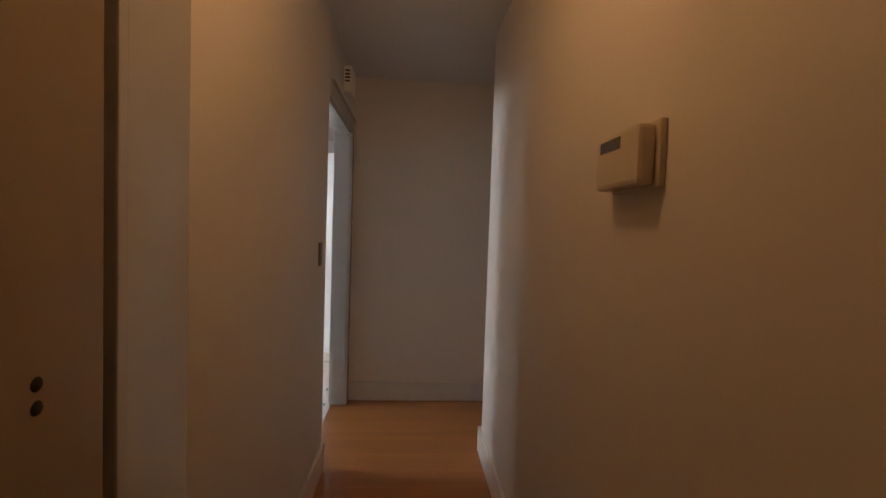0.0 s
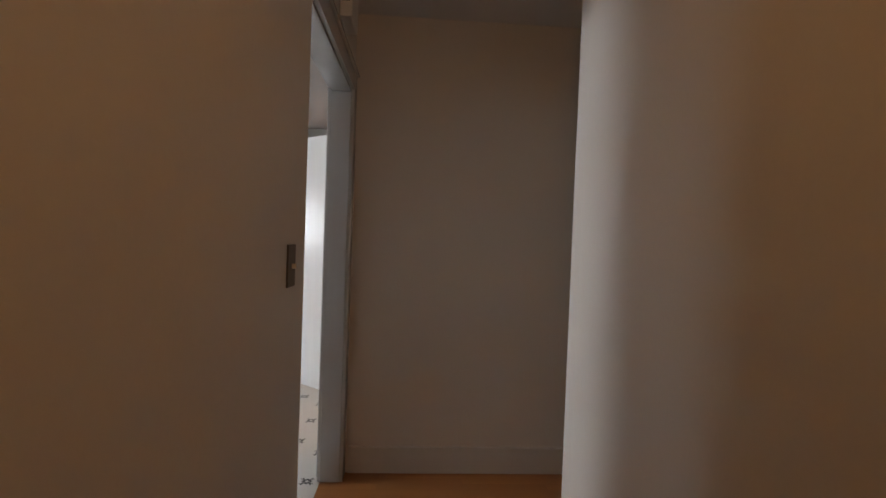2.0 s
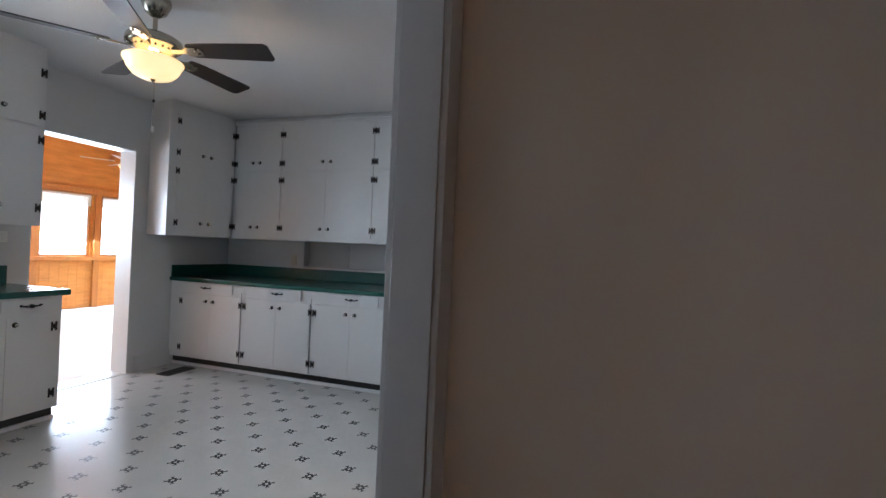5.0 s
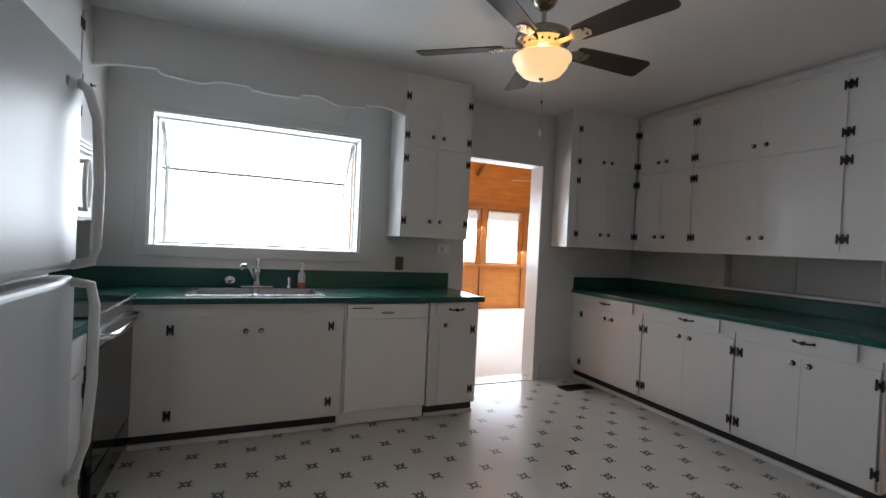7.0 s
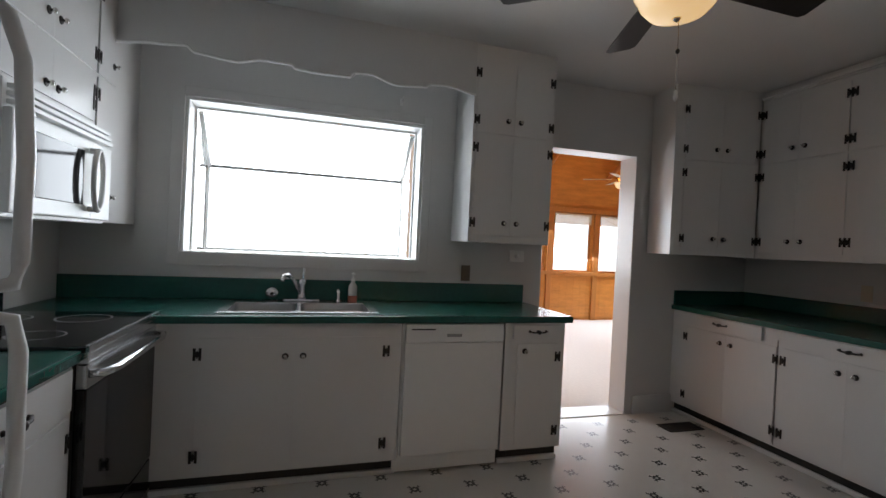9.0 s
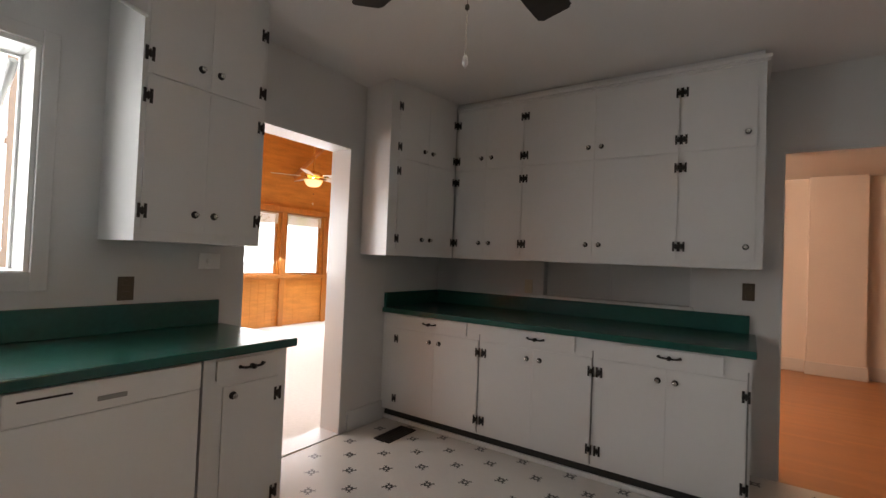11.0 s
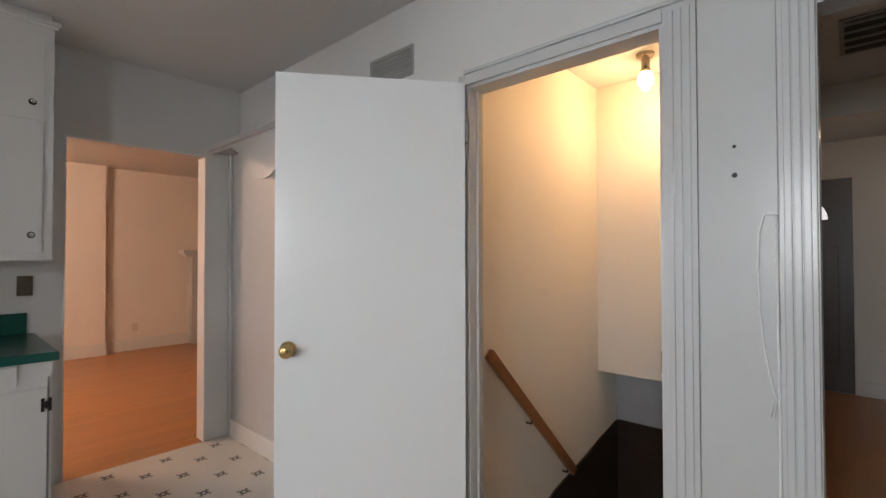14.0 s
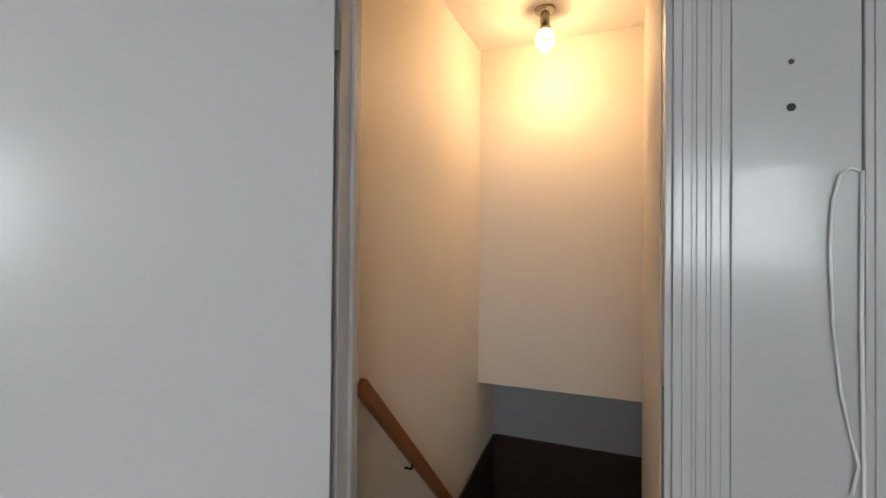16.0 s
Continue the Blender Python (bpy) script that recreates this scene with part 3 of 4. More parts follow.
# sink cut-out left between the slabs
SX0, SX1, SYA, SYB = -3.90, -3.47, -0.025, 0.80
w2 = worktop("worktop", None,
        [(XW, XW + 0.02, YS, 1.99, 0.915, 1.05)], "dark green laminate worktop round the sink")
bm = bmesh.new()
gx, gy = (XW, SX0, SX1, XB + 0.03), (YS, SYA, SYB, 2.02)
gv = [[bm.verts.new((x, y, 0.874)) for y in gy] for x in gx]
gf = [bm.faces.new((gv[i][j], gv[i + 1][j], gv[i + 1][j + 1], gv[i][j + 1])) for i in range(3) for j in range(3) if (i, j) != (1, 1)]
up = bmesh.ops.extrude_face_region(bm, geom=gf)
bmesh.ops.translate(bm, verts=[v for v in up["geom"] if isinstance(v, bmesh.types.BMVert)], vec=(0, 0, 0.041))
bmesh.ops.bevel(bm, geom=[e for e in bm.edges if len(e.link_faces) == 2 and e.calc_face_angle() > 1.0], offset=0.007, segments=2, profile=0.6, affect="EDGES")
part("top", bm, M_GREEN, w2)
# small cabinet between range and fridge
cabinet("base_cabinet", "small white enamelled cabinet beside the range", (-2.005, -0.325, 0), 180, 0.665, 0.63, 0, 0.872,
        [(0.03, 0.64, 0.12, 0.70, "r", 0.64)], [(0.03, 0.64, 0.72, 0.86)], toe=0.095, group="kitchen base cabinets")
worktop("worktop", [(-2.67, -2.005, YS, -0.298, 0.874, 0.915)], [(-2.67, -2.005, YS, YS + 0.02, 0.915, 1.05)], "short dark green laminate worktop beside the range")
# wall cabinets over the range and in the corner, facing +y
upper(ul + " in the corner", (-3.46, -0.60, 0), 180, 0.58, 0.37, [(0.012, 0.23, "l")], z0=1.355)
cabinet("wall_cabinet", "white enamelled cabinet above the microwave", (-2.68, -0.60, 0), 180, 0.778, 0.37, 1.80, CZ,
        [(0.012, 0.388, 1.83, UZM - 0.008, "l", 1.88), (0.388, 0.766, 1.83, UZM - 0.008, "r", 1.88), (0.012, 0.388, UZM + 0.008, UZ1 - 0.015, "l", 2.16),
         (0.388, 0.766, UZM + 0.008, UZ1 - 0.015, "r", 2.16)], group="kitchen wall cabinets")
cabinet("wall_cabinet", "white enamelled cabinet above the fridge", (-1.20, -0.60, 0), 180, 1.478, 0.37, 1.86, CZ,
        [(0.02, 0.73, UZM + 0.008, UZ1 - 0.015, "l", 2.16), (0.73, 1.46, UZM + 0.008, UZ1 - 0.015, "r", 2.16)], group="kitchen wall cabinets")

# scalloped valance over the sink
bm = bmesh.new()
V0, V1 = -0.60, 1.40
pts = [(V0, CZ)]
WAVE = ((-0.60, 0.0), (-0.40, 0.024), (-0.27, 0.034), (-0.222, 0.002), (-0.02, -0.014), (0.12, 0.017), (0.27, 0.018), (0.300, -0.005),
        (0.40, -0.010), (0.60, -0.006), (0.636, 0.024), (0.72, 0.030), (0.885, -0.012), (1.07, 0.002), (1.098, 0.024), (1.20, 0.030), (1.40, 0.0))
for (ya, za), (yb, zb) in zip(WAVE, WAVE[1:]):
    for k in range(8):
        f = k / 8
        pts.append((ya + (yb - ya) * f, 2.30 + za + (zb - za) * (0.5 - 0.5 * math.cos(math.pi * f))))
pts += [(V1, 2.30), (V1, CZ)]
prism(bm, pts, Matrix(((0, 0, 1, -3.672), (1, 0, 0, 0), (0, 1, 0, 0), (0, 0, 0, 1))), 0.014)
structure("trim_valance", bm, M_WALL, "pale grey scalloped wooden valance above the window", "valance")
pts2 = [p for p in pts if p[1] < CZ - 0.01]
# White bead stands in for window light caught on the valance's underside.
bm = tube(bmesh.new(), [(-3.653, a, b - 0.003) for a, b in pts2], 0.0085, 6)
structure("trim_valance_light_edge", bm, M_WHITEP, "white bead standing in for window light on the valance's lower edge", "valance")
br = thing("curtain_rod_bracket", "small white metal curtain rod bracket on the wall", "bracket")
part("plate", boxes((XW, XW + 0.006, 0.98, 1.00, 2.28, 2.33), bevel=0.002), M_WHITEP, br)
part("hook", tube(bmesh.new(), [(XW + 0.005, 0.99, 2.31), (XW + 0.06, 0.99, 2.31), (XW + 0.07, 0.99, 2.325)], 0.005, 8), M_WHITEP, br)

# dishwasher
dw = thing("dishwasher", "white built-in dishwasher with top control strip", "dishwasher")
part("body", boxes((XB - 0.60, XB - 0.01, 0.945, 1.567, 0.10, 0.872)), M_WHITEP, dw)
part("door", boxes((XB - 0.01, XB + 0.014, 0.958, 1.557, 0.115, 0.7605), bevel=0.005), M_WHITEP, dw)
cp = part("control_panel", boxes((XB - 0.01, XB + 0.020, 0.958, 1.557, 0.762, 0.868), bevel=0.007), M_WHITEP, dw)
part("badge", boxes((XB + 0.0195, XB + 0.0215, 0.99, 1.13, 0.835, 0.842)), M_IRON, cp, "dark brand strip drawn as a bar")
part("latch", boxes((XB + 0.019, XB + 0.024, 1.20, 1.29, 0.795, 0.812), bevel=0.002), M_GRILLE, cp, "grey door latch")
part("kick_plate", boxes((XB - 0.045, XB - 0.03, 0.92, 1.56, 0.012, 0.105), bevel=0.003), M_WHITEP, dw)

# sink
sink = thing("sink", "double-bowl stainless steel sink set in the green worktop", "sink")
bm = boxes((SX0 - 0.012, SX1 + 0.012, SYA - 0.012, SYA + 0.035, 0.914, 0.921), (SX0 - 0.012, SX1 + 0.012, SYB - 0.035, SYB + 0.012, 0.914, 0.921),
           (SX0 - 0.012, SX0 + 0.06, SYA + 0.035, SYB - 0.035, 0.914, 0.921), (SX1 - 0.03, SX1 + 0.012, SYA + 0.035, SYB - 0.035, 0.914, 0.921),
           (SX0 + 0.06, SX1 - 0.03, 0.355, 0.385, 0.914, 0.921), bevel=0.003)
part("rim", bm, M_STEEL, sink)
for a, b in ((SYA + 0.035, 0.355), (0.385, SYB - 0.035)):
    bm = bmesh.new()
    box(bm, SX0 + 0.06, SX1 - 0.03, a, b, 0.74, 0.918)
    top = [f for f in bm.faces if f.normal.z > 0.9]
    bmesh.ops.delete(bm, geom=top, context="FACES")
    es = [e for e in bm.edges if not e.is_boundary]
    bmesh.ops.bevel(bm, geom=es, offset=0.035, segments=4, profile=0.5, affect="EDGES")
    for f in bm.faces:
        f.smooth = True
    part("bowl", bm, M_BOWLS, sink)
    part("drain", lathe(bmesh.new(), [(0.0, 0.002), (0.03, 0.003), (0.042, 0.006), (0.042, 0.0)], ((SX0 + SX1) / 2, (a + b) / 2, 0.741), "z", 16), M_CHROME, sink)

tap = thing("faucet", "chrome single-lever kitchen faucet on the sink", "faucet")
FX, FY = -3.935, 0.385
part("base_plate", boxes((FX - 0.028, FX + 0.028, FY - 0.11, FY + 0.11, 0.921, 0.934), bevel=0.006), M_CHROME, tap)
part("column", lathe(bmesh.new(), [(0.0, 0.93), (0.030, 0.934), (0.026, 0.95), (0.020, 1.00), (0.023, 1.03), (0.02, 1.055), (0.0, 1.06)], (FX, FY, 0), "z", 18), M_CHROME, tap)
part("lever", tube(bmesh.new(), [(FX, FY, 1.05), (FX - 0.002, FY + 0.004, 1.09), (FX - 0.006, FY + 0.008, 1.13)], 0.0075, 8), M_CHROME, tap)
part("spout", tube(bmesh.new(), [(FX + 0.01, FY - 0.01, 0.97), (FX + 0.05, FY - 0.035, 1.03), (FX + 0.09, FY - 0.06, 1.075), (FX + 0.13, FY - 0.085, 1.095), (FX + 0.165, FY - 0.105, 1.09), (FX + 0.18, FY - 0.115, 1.065)], 0.0125, 12), M_CHROME, tap)
st = thing("sink_strainer", "chrome sink strainer leaning on the backsplash", "strainer")
part("basket", lathe(bmesh.new(), [(0.0, 0.0), (0.036, 0.0), (0.040, 0.006), (0.036, 0.010), (0.022, 0.012), (0.0, 0.012)], (XW + 0.022, 0.20, 0.957), "x", 20), M_CHROME, st)
part("knob", lathe(bmesh.new(), [(0.006, 0.0), (0.006, 0.012), (0.010, 0.016), (0.0, 0.02)], (XW + 0.033, 0.20, 0.957), "x", 10), M_IRON, st)
sp = thing("soap_dispenser", "chrome built-in soap pump on the sink", "soap dispenser")
part("stem", lathe(bmesh.new(), [(0.018, 0.921), (0.018, 0.928), (0.009, 0.932), (0.009, 0.99), (0.0, 0.992)], (FX, 0.615, 0), "z", 12), M_CHROME, sp)
part("nozzle", tube(bmesh.new(), [(FX - 0.01, 0.615, 0.992), (FX + 0.02, 0.61, 0.996), (FX + 0.05, 0.605, 0.988)], 0.007, 8), M_CHROME, sp)
bt = thing("soap_bottle", "clear pump bottle with red soap by the sink", "bottle")
BX, BY = -3.93, 0.705
part("bottle", lathe(bmesh.new(), [(0.0, 0.9605), (0.0295, 0.961), (0.0295, 1.010), (0.027, 1.028), (0.018, 1.040), (0.013, 1.048), (0.013, 1.056), (0.0, 1.0562)], (BX, BY, 0), "z", 16), M_SOAP, bt)
part("soap", lathe(bmesh.new(), [(0.0, 0.916), (0.028, 0.917), (0.030, 0.925), (0.0295, 0.960), (0.0, 0.9601)], (BX, BY, 0), "z", 16), M_SOAPR, bt, "red liquid soap in the bottle")
bm = lathe(bmesh.new(), [(0.013, 1.056), (0.013, 1.070), (0.005, 1.072), (0.005, 1.095), (0.012, 1.098), (0.012, 1.110), (0.0, 1.111)], (BX, BY, 0), "z", 12)
box(bm, BX - 0.006, BX + 0.040, BY - 0.006, BY + 0.006, 1.098, 1.108, bevel=0.002)
part("pump", bm, M_WHITEP, bt, "white pump head")

# range
rg = thing("range", "stainless and black glass slide-in electric range", "stove")
RXA, RXB, RYF = -3.435, -2.675, -0.292
part("body", boxes((RXA, RXB, YS + 0.02, RYF - 0.03, 0.06, 0.90), bevel=0.004), M_IRON, rg)
part("cooktop", boxes((RXA, RXB, YS + 0.02, RYF + 0.005, 0.905, 0.925), bevel=0.005), M_BLACKG, rg)
part("front_rail", boxes((RXA, RXB, RYF - 0.03, RYF + 0.012, 0.865, 0.904), (RXA, RXB, RYF + 0.0, RYF + 0.016, 0.90, 0.931), bevel=0.004), M_STEEL, rg)
od = part("oven_door", boxes((RXA + 0.006, RXB - 0.006, RYF - 0.03, RYF + 0.006, 0.22, 0.775), bevel=0.006), M_BLACKG, rg, "black glass oven door")
part("door_band", boxes((RXA + 0.006, RXB - 0.006, RYF - 0.03, RYF + 0.008, 0.778, 0.862), bevel=0.005), M_STEEL, od, "stainless band above the oven glass")
bm = tube(bmesh.new(), [(RXA + 0.03, RYF + 0.006, 0.825), (RXA + 0.045, RYF + 0.045, 0.825), (RXA + 0.12, RYF + 0.060, 0.825), (RXB - 0.12, RYF + 0.060, 0.825), (RXB - 0.045, RYF + 0.045, 0.825), (RXB - 0.03, RYF + 0.006, 0.825)], 0.014, 12)
part("handle", bm, M_CHROME, od, "curved chrome oven handle")
part("drawer", boxes((RXA + 0.006, RXB - 0.006, RYF - 0.03, RYF + 0.004, 0.06, 0.212), bevel=0.006), M_BLACKG, rg)
for x, y, r in ((-3.24, -0.52, 0.10), (-2.87, -0.52, 0.085), (-3.24, -0.80, 0.085), (-2.87, -0.80, 0.10)):
    part("burner_ring", lathe(bmesh.new(), [(r - 0.004, 0.9252), (r, 0.9256), (r + 0.004, 0.9252)], (x, y, 0), "z", 28), M_GRILLE, rg)
part("back_console", boxes((RXA, RXB, YS + 0.001, YS + 0.06, 0.90, 1.06), bevel=0.008), M_BLACKG, rg)

# microwave above the range
mw = thing("microwave", "white over-the-range microwave with loop handle", "microwave")
part("body", boxes((RXA - 0.02, RXB, YS, -0.545, 1.345, 1.795), bevel=0.004), M_WHITEP, mw)
md = part("door", boxes((RXA + 0.19, RXB, -0.545, -0.515, 1.36, 1.70), bevel=0.008), M_WHITEP, mw)
part("window", boxes((RXA + 0.27, RXB - 0.06, -0.516, -0.5125, 1.42, 1.65), bevel=0.003), M_BLACKG, md, "dark glass window")
hc = (RXA + 0.215)
bm = bmesh.new()
loop = [(hc + 0.046 * math.sin(a), -0.515 + 0.035, 1.53 + 0.13 * math.cos(a)) for a in [6.28318 * i / 24 for i in range(25)]]
tube(bm, loop, 0.011, 10)
for s in (-1, 1):
    tube(bm, [(hc, -0.515, 1.53 + s * 0.125), (hc, -0.48, 1.53 + s * 0.128)], 0.012, 8)
part("handle", bm, M_WHITEP, md, "white loop handle")
part("control_panel", boxes((RXA - 0.018, RXA + 0.185, -0.545, -0.518, 1.36, 1.70), bevel=0.006), M_WHITEP, mw)
bm = bmesh.new()
for k in range(3):
    box(bm, RXA, RXB - 0.02, -0.545, -0.508 - 0.005 * k, 1.712 + 0.026 * k, 1.728 + 0.026 * k, bevel=0.003)
part("vent_louvre", bm, M_WHITEP, mw)

# refrigerator
fr = thing("refrigerator", "white top-freezer refrigerator with textured doors", "refrigerator")
FA, FB, FYF = -1.978, -1.205, -0.172
part("body", boxes((FA + 0.004, FB - 0.004, YS + 0.03, FYF - 0.075, 0.03, 1.80), bevel=0.008), M_FRIDGE, fr)
for nm, z0, z1 in (("freezer_door", 1.185, 1.815), ("fridge_door", 0.10, 1.165)):
    bm = boxes((FA, FB, FYF - 0.065, FYF, z0, z1))
    es = [e for e in bm.edges if abs(e.verts[0].co.y - FYF) < 1e-4 and abs(e.verts[1].co.y - FYF) < 1e-4]
    bmesh.ops.bevel(bm, geom=es, offset=0.022, segments=4, profile=0.5, affect="EDGES")
    d = part(nm, bm, M_FRIDGE, fr)
    hx = FA + 0.045
    if nm == "freezer_door":
        run = [(hx, FYF - 0.004, 1.74), (hx - 0.004, FYF + 0.022, 1.72), (hx - 0.012, FYF + 0.045, 1.64), (hx - 0.014, FYF + 0.055, 1.45), (hx - 0.014, FYF + 0.052, 1.25), (hx - 0.012, FYF + 0.044, 1.21), (hx, FYF - 0.004, 1.20)]
        part("badge", lathe(bmesh.new(), [(0.0, 0.004), (0.014, 0.004), (0.017, 0.0)], (hx + 0.09, FYF, 1.715), "y", 16), M_GRILLE, d, "small grey oval badge")
    else:
        run = [(hx, FYF - 0.004, 1.15), (hx - 0.012, FYF + 0.044, 1.14), (hx - 0.014, FYF + 0.055, 1.08), (hx - 0.014, FYF + 0.055, 0.85), (hx - 0.008, FYF + 0.045, 0.66), (hx, FYF + 0.025, 0.58), (hx, FYF - 0.004, 0.55)]
    part("handle", tube(bmesh.new(), run, 0.0145, 10), M_WHITEP, d, "white moulded handle")
part("door_gasket", boxes((FA + 0.012, FB - 0.012, FYF - 0.075, FYF - 0.0655, 0.10, 1.80)), M_GRILLE, fr, "grey rubber door gasket")
part("hinge_cap", boxes((FB - 0.09, FB - 0.01, FYF - 0.09, FYF - 0.01, 1.815, 1.835), bevel=0.004), M_WHITEP, fr)
part("toe_grille", boxes((FA + 0.01, FB - 0.01, FYF - 0.07, FYF - 0.05, 0.012, 0.095), bevel=0.003), M_GRILLE, fr)


# ceiling fans
def ceiling_fan(name, label, at, blade_mat, metal, phase, top, glow_bowl, scale=1.0):
    fan = thing(name, label, "ceiling fan", at)
    p = lambda n, b, m, l="": part(n, b, m, fan, l)
    p("canopy", lathe(bmesh.new(), [(0.0, top), (0.075, top), (0.078, top - 0.02), (0.055, top - 0.075), (0.022, top - 0.10), (0.0, top - 0.10)]), metal)
    p("downrod", lathe(bmesh.new(), [(0.012, top - 0.09), (0.012, 0.21)], n=12), metal)
    p("motor_housing", lathe(bmesh.new(), [(0.0, 0.262), (0.04, 0.26), (0.055, 0.248), (0.115, 0.236), (0.138, 0.222), (0.142, 0.205), (0.142, 0.185), (0.132, 0.176), (0.118, 0.172), (0.100, 0.155), (0.078, 0.142), (0.0, 0.142)], n=32), metal)
    bm = bmesh.new()
    for k in range(20):
        c, q = math.cos(6.28318 * k / 20), math.sin(6.28318 * k / 20)
        lathe(bm, [(0.0, 0.0), (0.006, 0.0), (0.006, 0.004), (0.0, 0.004)], (0.108 * c, 0.108 * q, 0.160), "z", 6)
    p("vent_slots", bm, M_DARK, "dark vent slots under the motor")
    p("light_fitter", lathe(bmesh.new(), [(0.0, 0.145), (0.052, 0.143), (0.055, 0.128), (0.040, 0.118), (0.012, 0.112), (0.010, 0.0), (0.0, 0.0)], n=28), metal)
    p("bowl", lathe(bmesh.new(), [(0.146, 0.108), (0.150, 0.106), (0.151, 0.098), (0.138, 0.078), (0.128, 0.052), (0.100, 0.020), (0.06, 0.004), (0.0, 0.0), (0.058, 0.008), (0.096, 0.024), (0.124, 0.056), (0.134, 0.080), (0.146, 0.108)], n=32), glow_bowl, "lit alabaster glass bowl")
    p("finial", lathe(bmesh.new(), [(0.0, 0.006), (0.016, 0.002), (0.012, -0.006), (0.005, -0.012), (0.0, -0.016)], n=12), metal)
    ch = p("pull_chain", tube(bmesh.new(), [(0.0, 0.01, 0.0), (0.0, 0.012, -0.10), (0.0, 0.012, -0.27)], 0.0012, 5), metal)
    part("chain_bead", lathe(bmesh.new(), [(0.0, -0.105), (0.007, -0.112), (0.007, -0.122), (0.0, -0.128)], (0, 0.012, 0), "z", 8), M_DARK, ch, "dark chain bead")
    part("chain_bob", lathe(bmesh.new(), [(0.0, -0.258), (0.006, -0.262), (0.009, -0.285), (0.0, -0.302)], (0, 0.012, 0), "z", 8), M_WHITEP, ch, "white chain bob")
    out = [(0.20, -0.045), (0.215, -0.056), (0.30, -0.062), (0.60, -0.072), (0.650, -0.072), (0.668, -0.055), (0.668, 0.055), (0.650, 0.072), (0.60, 0.072), (0.30, 0.062), (0.215, 0.056), (0.20, 0.045)]
    for k in range(5):
        m = pose(0, 0, 0.165, 0, 0, phase + 72 * k) @ pose(0, 0, 0, -13, 0, 0)
        b = part("blade", prism(bmesh.new(), out, m, 0.006), blade_mat, fan)
        bm = bmesh.new()
        prism(bm, [(0.10, -0.018), (0.17, -0.014), (0.20, -0.040), (0.27, -0.032), (0.285, 0.0), (0.27, 0.032), (0.20, 0.040), (0.17, 0.014), (0.10, 0.018)], m @ pose(0, 0, -0.007), 0.006)
        for s in (-1, 1):
            lathe(bm, [(0.0, 0), (0.008, 0), (0.006, 0.004), (0, 0.005)], m @ Vector((0.25, s * 0.02, -0.012)), "z", 8)
        part("blade_iron", bm, metal, b, "metal blade bracket")
    return fan


ceiling_fan("ceiling_fan", "five-blade ceiling fan with dark blades and lit glass bowl", (-2.25, 1.66, 2.19), M_BLADE, M_NICKEL, 16, CZ - 2.19, M_BOWL)

# small kitchen things
rv = thing("floor_register", "black metal floor register in the vinyl", "floor vent")
rv.matrix_world = pose(-3.72, 3.24, 0.0)
bm = boxes((-0.075, 0.075, -0.16, -0.145, 0, 0.006), (-0.075, 0.075, 0.145, 0.16, 0, 0.006), (-0.075, -0.06, -0.145, 0.145, 0, 0.006), (0.06, 0.075, -0.145, 0.145, 0, 0.006), bevel=0.001)
part("frame", bm, M_IRON, rv)
part("well", boxes((-0.06, 0.06, -0.145, 0.145, 0.0008, 0.0016)), M_DARK, rv)
bm = bmesh.new()
for k in range(12):
    box(bm, -0.06, 0.06, -0.138 + 0.024 * k, -0.130 + 0.024 * k, 0.0016, 0.005)
part("louvres", bm, M_IRON, rv)


def wall_plate(name, label, m, mat, slots="outlet", w=0.07, h=0.115):
    """A plate lying in the local xz plane, standing out to -y."""
    o = thing(name, label, "outlet" if slots == "outlet" else "switch")
    o.matrix_world = m
    part("plate", boxes((-w / 2, w / 2, -0.006, 0, -h / 2, h / 2), bevel=0.002), mat, o)
    if slots == "outlet":
        for s in (-1, 1):
            part("socket", boxes((-0.016, 0.016, -0.009, -0.006, s * 0.027 - 0.013, s * 0.027 + 0.013), bevel=0.002), mat, o)
    elif slots == "switch":
        part("toggle", boxes((-0.004, 0.004, -0.018, -0.006, -0.008, 0.006), bevel=0.0015), M_ALMOND, o, "ivory toggle")
    elif slots == "phone":
        part("jack", lathe(bmesh.new(), [(0.0, 0.0), (0.02, 0.0), (0.018, 0.008), (0.0, 0.009)], (0, -0.006, 0), "-y", 14), M_WHITEP, o)
    return o


wall_plate("outlet", "brown outlet plate low on the foyer wall", pose(3.55, YR - 0.002, 0.29, 0, 0, 180), M_BROWNP)
wall_plate("outlet", "brown outlet plate above the green backsplash", pose(XW, 1.525, 1.125, 0, 0, 90), M_BROWNP)
wall_plate("phone_jack", "white wall jack plate under the cabinet", pose(XW, 1.93, 1.265, 0, 0, 90), M_WHITEP, "phone", 0.12, 0.085)
wall_plate("outlet", "grey-brown outlet plate beside the living room doorway", pose(-1.545, YN, 1.19, 0, 0, 0), M_BROWNP)
wall_plate("outlet", "almond outlet plate beside the pass-through", pose(-3.10, YN, 1.125, 0, 0, 0), M_ALMOND)
structure("trim_pass_through", boxes((PX0 - 0.10, PX1 + 0.015, YN - 0.03, YN + 0.09, PZ0 - 0.022, PZ0), (PX1 - 0.008, PX1, YN - 0.004, YN + 0.09, PZ0, PZ1), (-2.452, -2.444, YN + 0.08, YN + 0.09, PZ0, PZ1), bevel=0.002), M_CAB, "white sill and panels of the closed pass-through", "trim")

